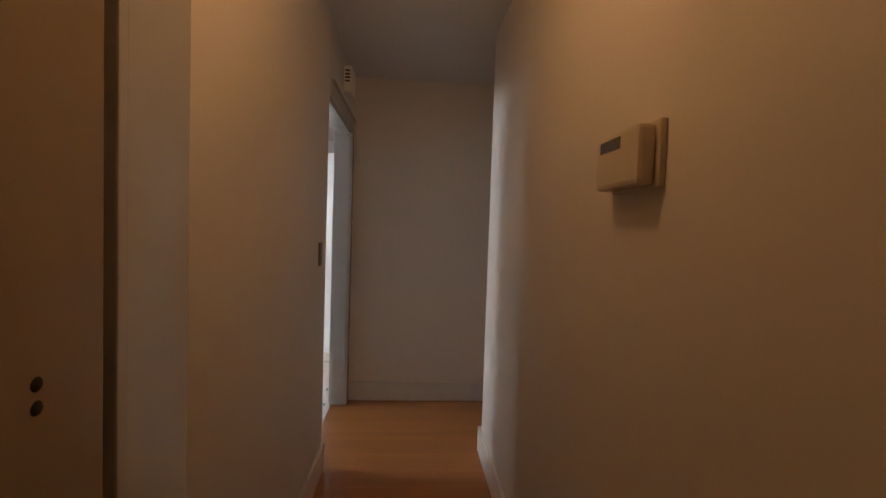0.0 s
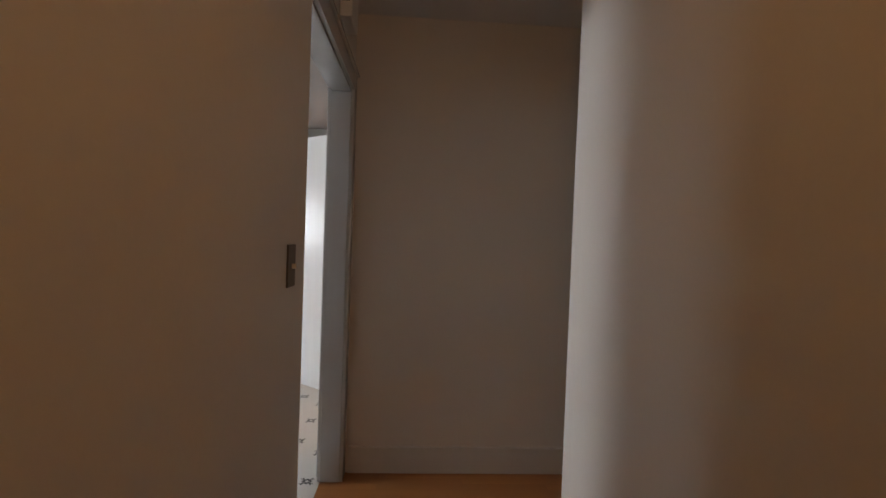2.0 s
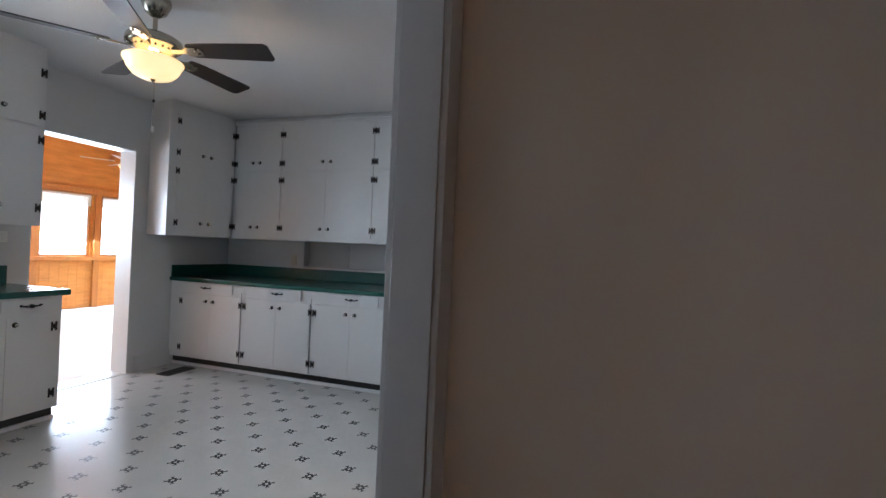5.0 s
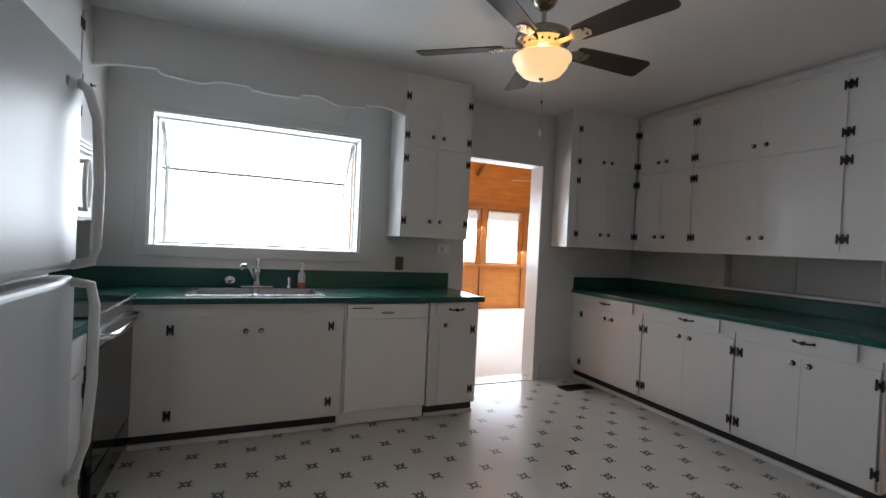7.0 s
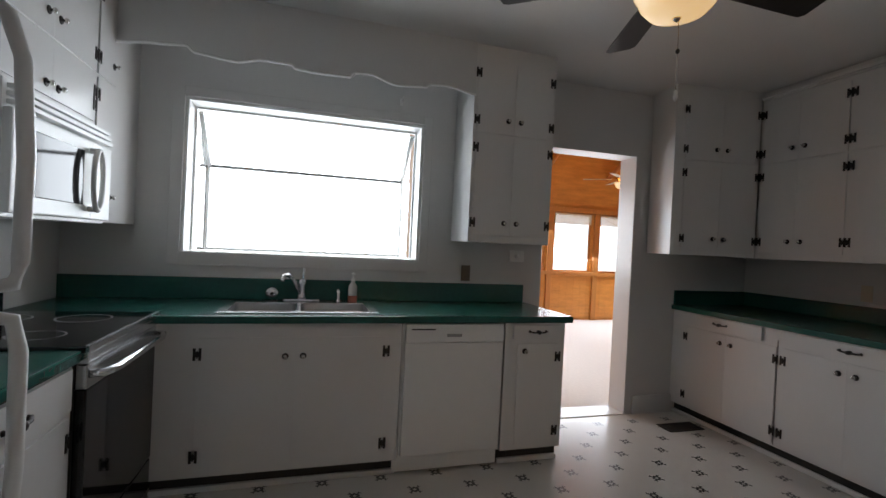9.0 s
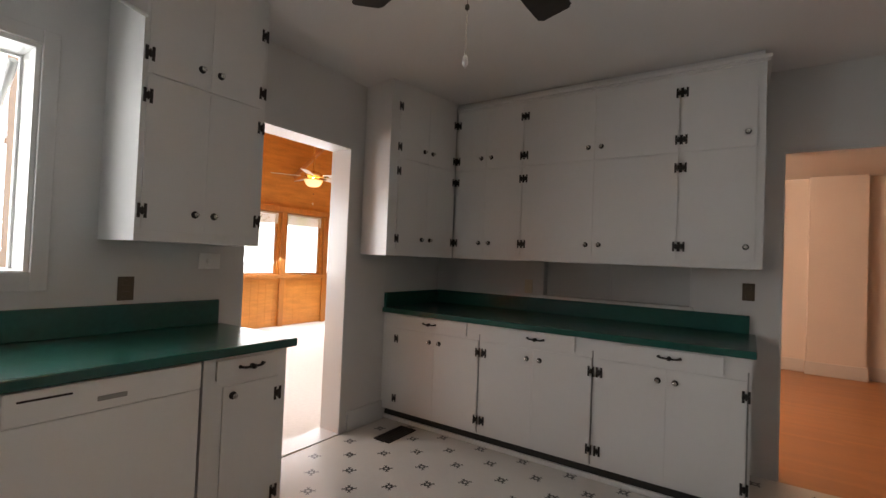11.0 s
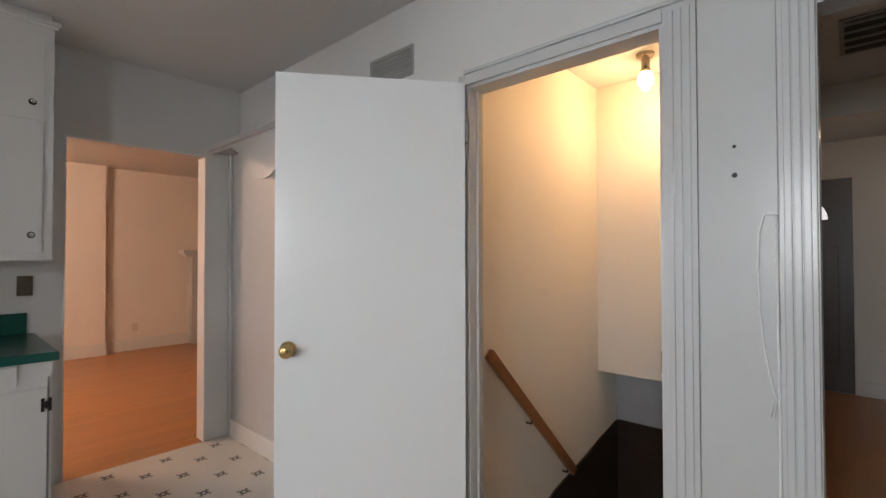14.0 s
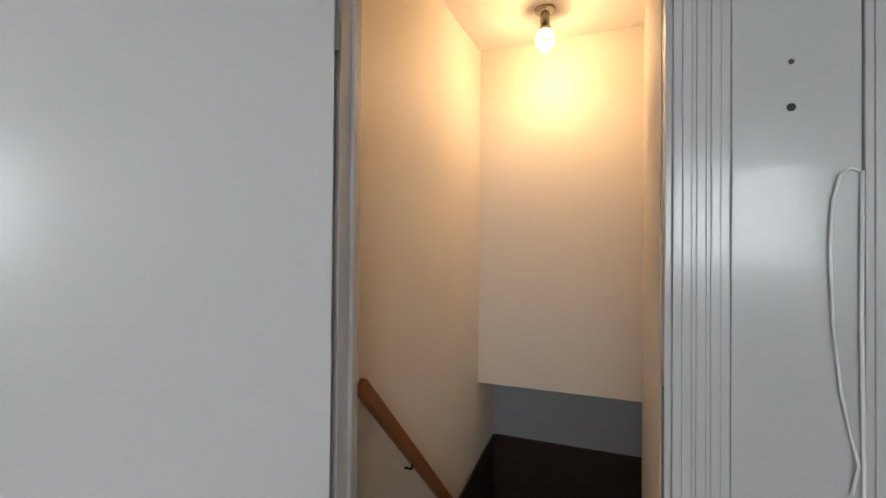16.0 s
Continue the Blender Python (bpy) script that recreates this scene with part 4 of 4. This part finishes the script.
# built-in ledge with scalloped board by the living room doorway
structure("trim_ledge", boxes((-0.56, XE, 2.60, YN - 0.012, 2.135, 2.165), (-0.375, XE, 2.60, YN, 0, 2.135), bevel=0.004), M_TRIM, "white enamelled panel and ledge", "trim")
outl = [(YN - 0.02, 2.135), (YN - 0.02, 2.12), (3.83, 2.117), (3.80, 2.097), (3.72, 2.06), (3.66, 2.035), (3.62, 1.998), (3.585, 1.965), (3.55, 1.92), (3.52, 1.885), (3.45, 1.855), (3.36, 1.845), (3.28, 1.86), (3.22, 1.895), (3.16, 1.95), (3.08, 1.975), (2.62, 1.975), (2.62, 2.135)]
bm = prism(bmesh.new(), outl, Matrix(((0, 0, 1, -0.525), (1, 0, 0, 0), (0, 1, 0, 0), (0, 0, 0, 1))), 0.018)
structure("trim_scallop", bm, M_TRIM, "white enamelled scalloped board under the ledge", "trim")
structure("trim_corner_strip", boxes((-0.397, -0.376, YN - 0.05, YN - 0.01, 0, 2.13), bevel=0.005), M_TRIM, "white corner strip", "trim")

# return grille above the open door
g = thing("return_grille", "grey painted air return grille high on the wall", "vent")
part("frame", boxes((XE - 0.008, XE, 2.25, 2.59, 2.27, 2.29), (XE - 0.008, XE, 2.25, 2.59, 2.405, 2.425), (XE - 0.008, XE, 2.25, 2.27, 2.29, 2.405), (XE - 0.008, XE, 2.57, 2.59, 2.29, 2.405), bevel=0.002), M_GRILLE, g)
part("backing", boxes((XE - 0.0025, XE - 0.0005, 2.27, 2.57, 2.29, 2.405)), M_GRILLE, g)
for k in range(7):
    part("slat", boxes((XE - 0.007, XE - 0.003, 2.27, 2.57, 2.295 + 0.0158 * k, 2.302 + 0.0158 * k)), M_GRILLE, g)

# stair door, standing open
HX, HYG = XE - 0.02, SY1 + 0.004
door = tagged(thing("door_1", "white enamelled flush door standing open", "door"), kind="structure")
ang = math.degrees(math.atan2(2.43 - HYG, -0.955 - HX))
door.matrix_world = pose(HX, HYG, 0, 0, 0, ang)
part("leaf", boxes((0.0, 0.80, -0.0, 0.036, 0.015, 2.122), bevel=0.003), M_DOOR, door)
for s, y in (("y", 0.036), ("-y", 0.0)):
    kb = part("door_knob", lathe(bmesh.new(), [(0.0, 0.0), (0.033, 0.0), (0.033, 0.005), (0.014, 0.010), (0.012, 0.028), (0.022, 0.036), (0.029, 0.050), (0.026, 0.062), (0.014, 0.067), (0.0, 0.067)], (0.745, y, 0.975), s, 22), M_BRASS, door, "polished brass door knob")
part("latch_plate", boxes((0.7995, 0.802, 0.006, 0.030, 0.945, 1.005)), M_BRASS, door, "brass latch plate")
for z in (0.22, 1.91):
    part("door_hinge", boxes((-0.014, 0.0, -0.006, 0.030, z - 0.05, z + 0.05), bevel=0.002), M_GRILLE, door, "grey door hinge")
structure("trim_strike_plate", boxes((XE + 0.005, XE + 0.035, SY0 + 0.014, SY0 + 0.017, 0.97, 1.04)), M_BROWNP, "worn strike plate", "trim")

# stairwell
sf = thing("stair_flight", "dark painted wooden basement stairs going down", "stairs")
for k in range(10):
    x = XH + 0.02 + 0.19 * k
    if x < 1.72:
        part("tread", boxes((x - 0.02, x + 0.20, 0.951, 2.104, -0.21 * k - 0.03, -0.21 * k - 0.004), bevel=0.006), M_STAIR, sf)
        part("riser", boxes((x + 0.18, x + 0.195, 0.951, 2.104, -0.21 * k - 0.21, -0.21 * k - 0.031)), M_STAIR, sf)
# Dark brown sheets added to darken the lower stairwell walls.
bm = prism(bmesh.new(), [(0.25, -1.9), (0.25, -0.40), (0.85, -0.18), (1.19, -0.13), (1.56, -0.06), (1.919, -0.005), (1.919, -1.9)], Matrix(((1, 0, 0, 0), (0, 0, -1, 2.105), (0, 1, 0, 0), (0, 0, 0, 1))), 0.012)
structure("trim_stair_dark_side", bm, M_STAIR, "dark brown sheet added low on the stair side wall", "trim")
structure("trim_stair_dark_back", boxes((1.905, 1.919, 0.96, 2.09, -1.9, 0.0)), M_STAIR, "dark brown sheet added low on the stair back wall", "trim")
hr = thing("handrail", "plain oak handrail sloping down the stair wall", "handrail")
d = Vector((0.80, 0, -0.93)).normalized()
a, b = Vector((0.06, 2.06, 0.842)), Vector((1.04, 2.06, -0.115))
bm = bmesh.new()
L = (b - a).length
box(bm, 0, L, -0.016, 0.016, -0.030, 0.030, bevel=0.006)
bm.transform(Matrix.Translation(a) @ Matrix.Rotation(-math.atan2((b - a).z, (b - a).x), 4, "Y"))
part("rail", bm, M_RAIL, hr)
for f in (0.45, 0.92):
    c = a + (b - a) * f
    part("bracket", tube(bmesh.new(), [(c.x, 2.104, c.z - 0.06), (c.x, 2.07, c.z - 0.06), (c.x, 2.061, c.z - 0.02)], 0.006, 8), M_IRON, hr)
sl = thing("stair_light", "bare bulb in a jar-shaped brass ceiling holder", "light fixture")
part("ceiling_plate", lathe(bmesh.new(), [(0.0, 2.66), (0.058, 2.66), (0.054, 2.645), (0.03, 2.635), (0.0, 2.635)], (1.175, 1.61, 0.01), "z", 20), M_NICKEL, sl)
part("socket", lathe(bmesh.new(), [(0.026, 2.64), (0.026, 2.56), (0.034, 2.555), (0.034, 2.535), (0.0, 2.535)], (1.175, 1.61, 0.01), "z", 18), M_NICKEL, sl)
gl = part("shade", lathe(bmesh.new(), [(0.034, 2.54), (0.046, 2.52), (0.052, 2.49), (0.050, 2.468), (0.040, 2.462)], (1.175, 1.61, 0.01), "z", 20), M_BULB, sl, "lit glass shade")
part("bulb", lathe(bmesh.new(), [(0.016, 2.53), (0.022, 2.49), (0.030, 2.462), (0.028, 2.44), (0.016, 2.425), (0.0, 2.42)], (1.175, 1.61, 0.01), "z", 16), M_BULB, sl, "lit bulb")
part("shade_ring", lathe(bmesh.new(), [(0.053, 2.474), (0.055, 2.470), (0.053, 2.466)], (1.175, 1.61, 0.01), "z", 20), M_NICKEL, sl)

# cord and screw holes on the panel between the doors
cord = thing("loose_cord", "loose white cord hanging on the panel", "cord")
xc = XE - 0.016
part("cable", tube(bmesh.new(), [(xc, 0.787, 1.47), (xc - 0.002, 0.800, 1.475), (xc - 0.004, 0.815, 1.465), (xc - 0.004, 0.826, 1.42), (xc - 0.004, 0.830, 1.33), (xc - 0.004, 0.826, 1.20), (xc - 0.004, 0.815, 1.08), (xc - 0.004, 0.80, 1.00), (xc - 0.006, 0.790, 0.95), (xc - 0.006, 0.800, 0.90)], 0.0028, 6), M_WHITEP, cord)
part("cable", tube(bmesh.new(), [(xc, 0.783, 1.47), (xc - 0.002, 0.785, 1.2), (xc - 0.002, 0.782, 0.95), (xc - 0.002, 0.784, 0.5), (xc, 0.783, 0.12)], 0.0035, 6), M_WHITEP, cord)
for z, r in ((1.682, 0.004), (1.596, 0.006)):
    simple("screw_hole", lathe(bmesh.new(), [(0.0, 0.0015), (r, 0.0012), (r * 1.3, 0.0)], (XE - 0.010, 0.885, z), "-x", 10), M_DARK, "small dark screw hole in the white panel", "hole")

# hall things
cd = tagged(thing("door_2", "closed hallway door with bare knob holes, shade put into its tan colour", "door"), kind="structure")
part("leaf", boxes((XH + 0.0065, XH + 0.030, -2.86, -2.087, 0.01, 2.06), bevel=0.003), M_TAN_SHADE, cd)
for z in (1.151, 1.122):
    part("knob_hole", lathe(bmesh.new(), [(0.0, 0.002), (0.008, 0.0016), (0.0095, 0.0)], (XH + 0.030, -2.207, z), "x", 12), M_DARK, cd, "dark bare bolt hole")
structure("trim_hall_closet", boxes((XH + 0.0065, XH + 0.028, -2.052, -1.83, 0, 2.16), (XH + 0.0065, XH + 0.040, -2.072, -2.047, 0, 2.08), (XH + 0.0065, XH + 0.028, -2.98, -2.88, 0, 2.16), (XH + 0.0065, XH + 0.028, -2.88, -2.053, 2.08, 2.16), bevel=0.004), M_TRIM, "white hallway door casing", "trim")
wall_plate("switch_plate", "dark brown toggle switch plate on the hallway wall", pose(XH + 0.006, -0.40, 1.21, 0, 0, 90), M_BROWNP, "switch", 0.075, 0.12)
th = thing("thermostat", "beige wall control box with small display", "thermostat")
part("back_plate", boxes((XR - 0.014, XR, -1.965, -1.770, 1.445, 1.572), bevel=0.003), M_ALMOND, th)
bm = boxes((XR - 0.050, XR - 0.014, -1.952, -1.760, 1.450, 1.565), bevel=0.010)
part("case", bm, M_ALMOND, th)
part("display", boxes((XR - 0.0515, XR - 0.0495, -1.880, -1.785, 1.529, 1.553), bevel=0.001), M_LCD, th, "dim grey-green display")
cm = thing("door_chime", "white door chime box with dark slots", "door chime")
part("case", boxes((XH + 0.001, XH + 0.055, 0.27, 0.455, 2.235, 2.405), bevel=0.008), M_WHITEP, cm)
for k in range(4):
    part("slot", boxes((XH + 0.012, XH + 0.044, 0.268, 0.2705, 2.30 + 0.022 * k, 2.311 + 0.022 * k)), M_DARK, cm, "dark slot")
hl = thing("hall_light", "warm globe light on the hallway ceiling", "light fixture")
part("base", lathe(bmesh.new(), [(0.0, 2.499), (0.07, 2.499), (0.07, 2.48), (0.0, 2.48)], (0.27, -1.5, 0), "z", 20), M_BRASS, hl)
part("globe", lathe(bmesh.new(), [(0.05, 2.48), (0.085, 2.45), (0.09, 2.41), (0.06, 2.37), (0.0, 2.355)], (0.27, -1.5, 0), "z", 20), M_BOWL, hl)

# foyer: dark front door with arched light, ceiling grille
fd = tagged(thing("door_3", "dark mahogany front door with arched glass", "door"), kind="structure")
part("leaf", boxes((4.06, 4.099, 0.61, 1.50, 0.01, 2.12), bevel=0.004), M_DOORD, fd)
arch = [(1.055 + 0.26 * math.cos(math.pi * i / 14), 1.72 + 0.24 * math.sin(math.pi * i / 14)) for i in range(15)]
part("fanlight", prism(bmesh.new(), arch, Matrix(((0, 0, -1, 4.0595), (1, 0, 0, 0), (0, 1, 0, 0), (0, 0, 0, 1))), 0.003), M_FANL, fd, "bright arched glass light")
part("door_panel", boxes((4.052, 4.061, 0.72, 1.39, 0.25, 1.45), bevel=0.006), M_DOORD, fd)
cg = thing("ceiling_grille", "dark slatted air grille in the hallway ceiling", "vent")
part("frame", boxes((1.02, 1.53, 0.38, 0.40, 2.492, 2.4995), (1.02, 1.53, 0.64, 0.66, 2.492, 2.4995), (1.02, 1.04, 0.40, 0.64, 2.492, 2.4995), (1.51, 1.53, 0.40, 0.64, 2.492, 2.4995)), M_GRILLE, cg)
part("backing", boxes((1.04, 1.51, 0.40, 0.64, 2.497, 2.4992)), M_DARK, cg)
for k in range(4):
    part("slat", boxes((1.07 + 0.11 * k, 1.10 + 0.11 * k, 0.40, 0.64, 2.490, 2.497)), M_GRILLE, cg)

# living room
mt = thing("fireplace", "white painted fireplace mantel on the far wall", "fireplace")
part("mantel_shelf", boxes((0.66, 2.3, 8.22, 8.45, 1.40, 1.46), (0.70, 2.26, 8.26, 8.45, 1.36, 1.40), bevel=0.006), M_TRIM, mt)
part("pilaster", boxes((0.80, 0.98, 8.30, 8.45, 0, 1.36), bevel=0.006), M_TRIM, mt)
part("pilaster", boxes((1.98, 2.16, 8.30, 8.45, 0, 1.36), bevel=0.006), M_TRIM, mt)
part("frieze", boxes((0.98, 1.98, 8.32, 8.45, 0.95, 1.36), bevel=0.004), M_TRIM, mt)
part("firebox", boxes((0.98, 1.98, 8.42, 8.449, 0, 0.95)), M_DARK, mt)
wall_plate("outlet", "almond outlet plate on the living room wall", pose(0.085, 8.45, 0.33, 0, 0, 0), M_ALMOND)
ll = thing("living_light", "warm globe light on the living room ceiling", "light fixture")
part("base", lathe(bmesh.new(), [(0.0, 2.619), (0.09, 2.619), (0.09, 2.59), (0.0, 2.59)], (-2.7, 6.2, 0), "z", 20), M_BRASS, ll)
part("globe", lathe(bmesh.new(), [(0.06, 2.59), (0.13, 2.55), (0.14, 2.49), (0.09, 2.44), (0.0, 2.425)], (-2.7, 6.2, 0), "z", 20), M_BOWL, ll)

# sunroom
SXF = -8.6
structure("wall_sunroom_side", boxes((SXF - 0.1, -7.1, 2.02, 2.10, 0, 3.9), (-4.9, XW - 0.2, 2.02, 2.10, 0, 3.9), (-7.1, -4.9, 2.02, 2.10, 0, 0.92), (-7.1, -4.9, 2.02, 2.10, 2.06, 3.9)), M_PINE, "knotty pine sunroom wall", "wall")
structure("wall_sunroom_north", boxes((SXF - 0.1, XW - 0.2, 8.0, 8.08, 0, 3.9)), M_PINE, "knotty pine sunroom wall", "wall")
bays = [(2.28, 3.0), (3.12, 3.80), (3.95, 4.70), (4.87, 5.70), (5.87, 6.69), (6.86, 7.66)]
bm = boxes((SXF - 0.1, SXF, 2.1, 8.0, 0, 0.92), (SXF - 0.1, SXF, 2.1, 8.0, 2.06, 3.9))
ys = [2.1] + [v for b in bays for v in b] + [8.0]
for a, b in zip(ys[::2], ys[1::2]):
    box(bm, SXF - 0.1, SXF, a, b, 0.92, 2.06)
structure("wall_sunroom_far", bm, M_PINE, "knotty pine sunroom wall with a window band", "wall")
bm = bmesh.new()
for k in range(40):
    y = 2.10 + 0.1475 * k
    prism(bm, [(y, 0.05), (y + 0.145, 0.05), (y + 0.145, 0.86), (y, 0.86)], Matrix(((0, 0, 1, SXF + 0.001), (1, 0, 0, 0), (0, 1, 0, 0), (0, 0, 0, 1))), 0.010)
structure("trim_sunroom_wainscot", bm, M_PINE, "orange pine wainscot boards", "trim")
bm = bmesh.new()
for y in (4.78, 5.785, 6.775, 7.72, 3.875):
    box(bm, SXF + 0.012, SXF + 0.06, y - 0.05, y + 0.05, 0, 2.10, bevel=0.004)
box(bm, SXF + 0.012, SXF + 0.07, 2.1, 8.0, 0.86, 0.93, bevel=0.004)
box(bm, SXF + 0.012, SXF + 0.065, 2.1, 8.0, 2.06, 2.16, bevel=0.004)
structure("trim_sunroom_posts", bm, M_PINED, "stained pine posts and rails", "trim")
bm = bmesh.new()
prism(bm, [(XW - 0.2, 2.75), (SXF - 0.1, 3.55), (SXF - 0.1, 3.65), (XW - 0.2, 2.85)], Matrix(((1, 0, 0, 0), (0, 0, 1, 2.02), (0, 1, 0, 0), (0, 0, 0, 1))), 6.06)
structure("ceiling_sunroom", bm, M_PINE, "sloping knotty pine sunroom ceiling", "ceiling")
bm = bmesh.new()
for y in (3.2, 4.6, 6.0, 7.4):
    tube(bm, [(SXF, y, 2.75), (SXF + 0.9, y, 3.30)], 0.045, 4)
structure("trim_sunroom_braces", bm, M_PINED, "stained pine braces", "trim")
for a, b in bays:
    w = tagged(thing("window_2", "pine-framed sunroom window with raised ivory blind", "window"), kind="structure")
    part("window_frame", boxes((SXF - 0.06, SXF - 0.02, a, a + 0.04, 0.92, 2.06), (SXF - 0.06, SXF - 0.02, b - 0.04, b, 0.92, 2.06), (SXF - 0.06, SXF - 0.02, a + 0.04, b - 0.04, 0.92, 0.96), (SXF - 0.06, SXF - 0.02, a + 0.04, b - 0.04, 2.02, 2.06), bevel=0.003), M_PINED, w)
    part("pane", boxes((SXF - 0.042, SXF - 0.038, a + 0.04, b - 0.04, 0.96, 2.02)), M_GLASS, w).visible_shadow = False
    bm = bmesh.new()
    for k in range(9):
        box(bm, SXF - 0.012, SXF + 0.012, a + 0.02, b - 0.02, 1.845 + 0.022 * k, 1.862 + 0.022 * k)
    part("blind", bm, M_BLIND, w, "raised ivory blind")
ceiling_fan("ceiling_fan", "white five-blade fan with lit bowl in the sunroom", (-7.6, 5.60, 2.44), M_WHITEP, M_BRASS, 20, 0.915, M_BOWL)

# outdoors
structure("ground", boxes((-60, SXF - 0.11, -60, 60, -2.3, -2.2), (SXF - 0.11, XW - 0.21, -60, 2.0, -2.3, -2.2)), M_LAWN, "lawn outside the windows", "ground")
bm = boxes((-55.2, -55, -60, 70, -3, 30))
structure("backdrop", bm, M_SKYP, "bright overcast sky", "backdrop")

# printed motifs on the vinyl
vs, fs = [], []
S = 0.1599
for i in range(-16, 16):
    for j in range(-22, 18):
        if (i + j) % 2:
            continue
        x, y = -1.968 + S * i, 1.977 + S * j
        if not (XW + 0.03 < x < XE - 0.06 and YS + 0.05 < y < YN - 0.01):
            continue
        z = 0.0006
        for a in range(4):
            c, s = math.cos(math.pi / 2 * a), math.sin(math.pi / 2 * a)
            for quad in (((0.025, 0.0), (0.0, 0.025), (0.0, 0.010), (0.010, 0.0)), ((0.015, 0.009), (0.025, 0.017), (0.017, 0.025), (0.009, 0.015)), ((0.021, 0.017), (0.031, 0.017), (0.031, 0.022), (0.022, 0.023)), ((0.017, 0.022), (0.022, 0.022), (0.022, 0.031), (0.017, 0.031))):
                n = len(vs)
                vs += [(x + 1.2 * (c * u - s * v), y + 1.2 * (s * u + c * v), z) for u, v in quad]
                fs.append((n, n + 1, n + 2, n + 3))
me = bpy.data.meshes.new("printed_motif")
me.from_pydata(vs, [], fs)
me.materials.append(M_MOTIF)
mo = tagged(new("printed_motif", me), kind="stuff")
mo.parent = floor
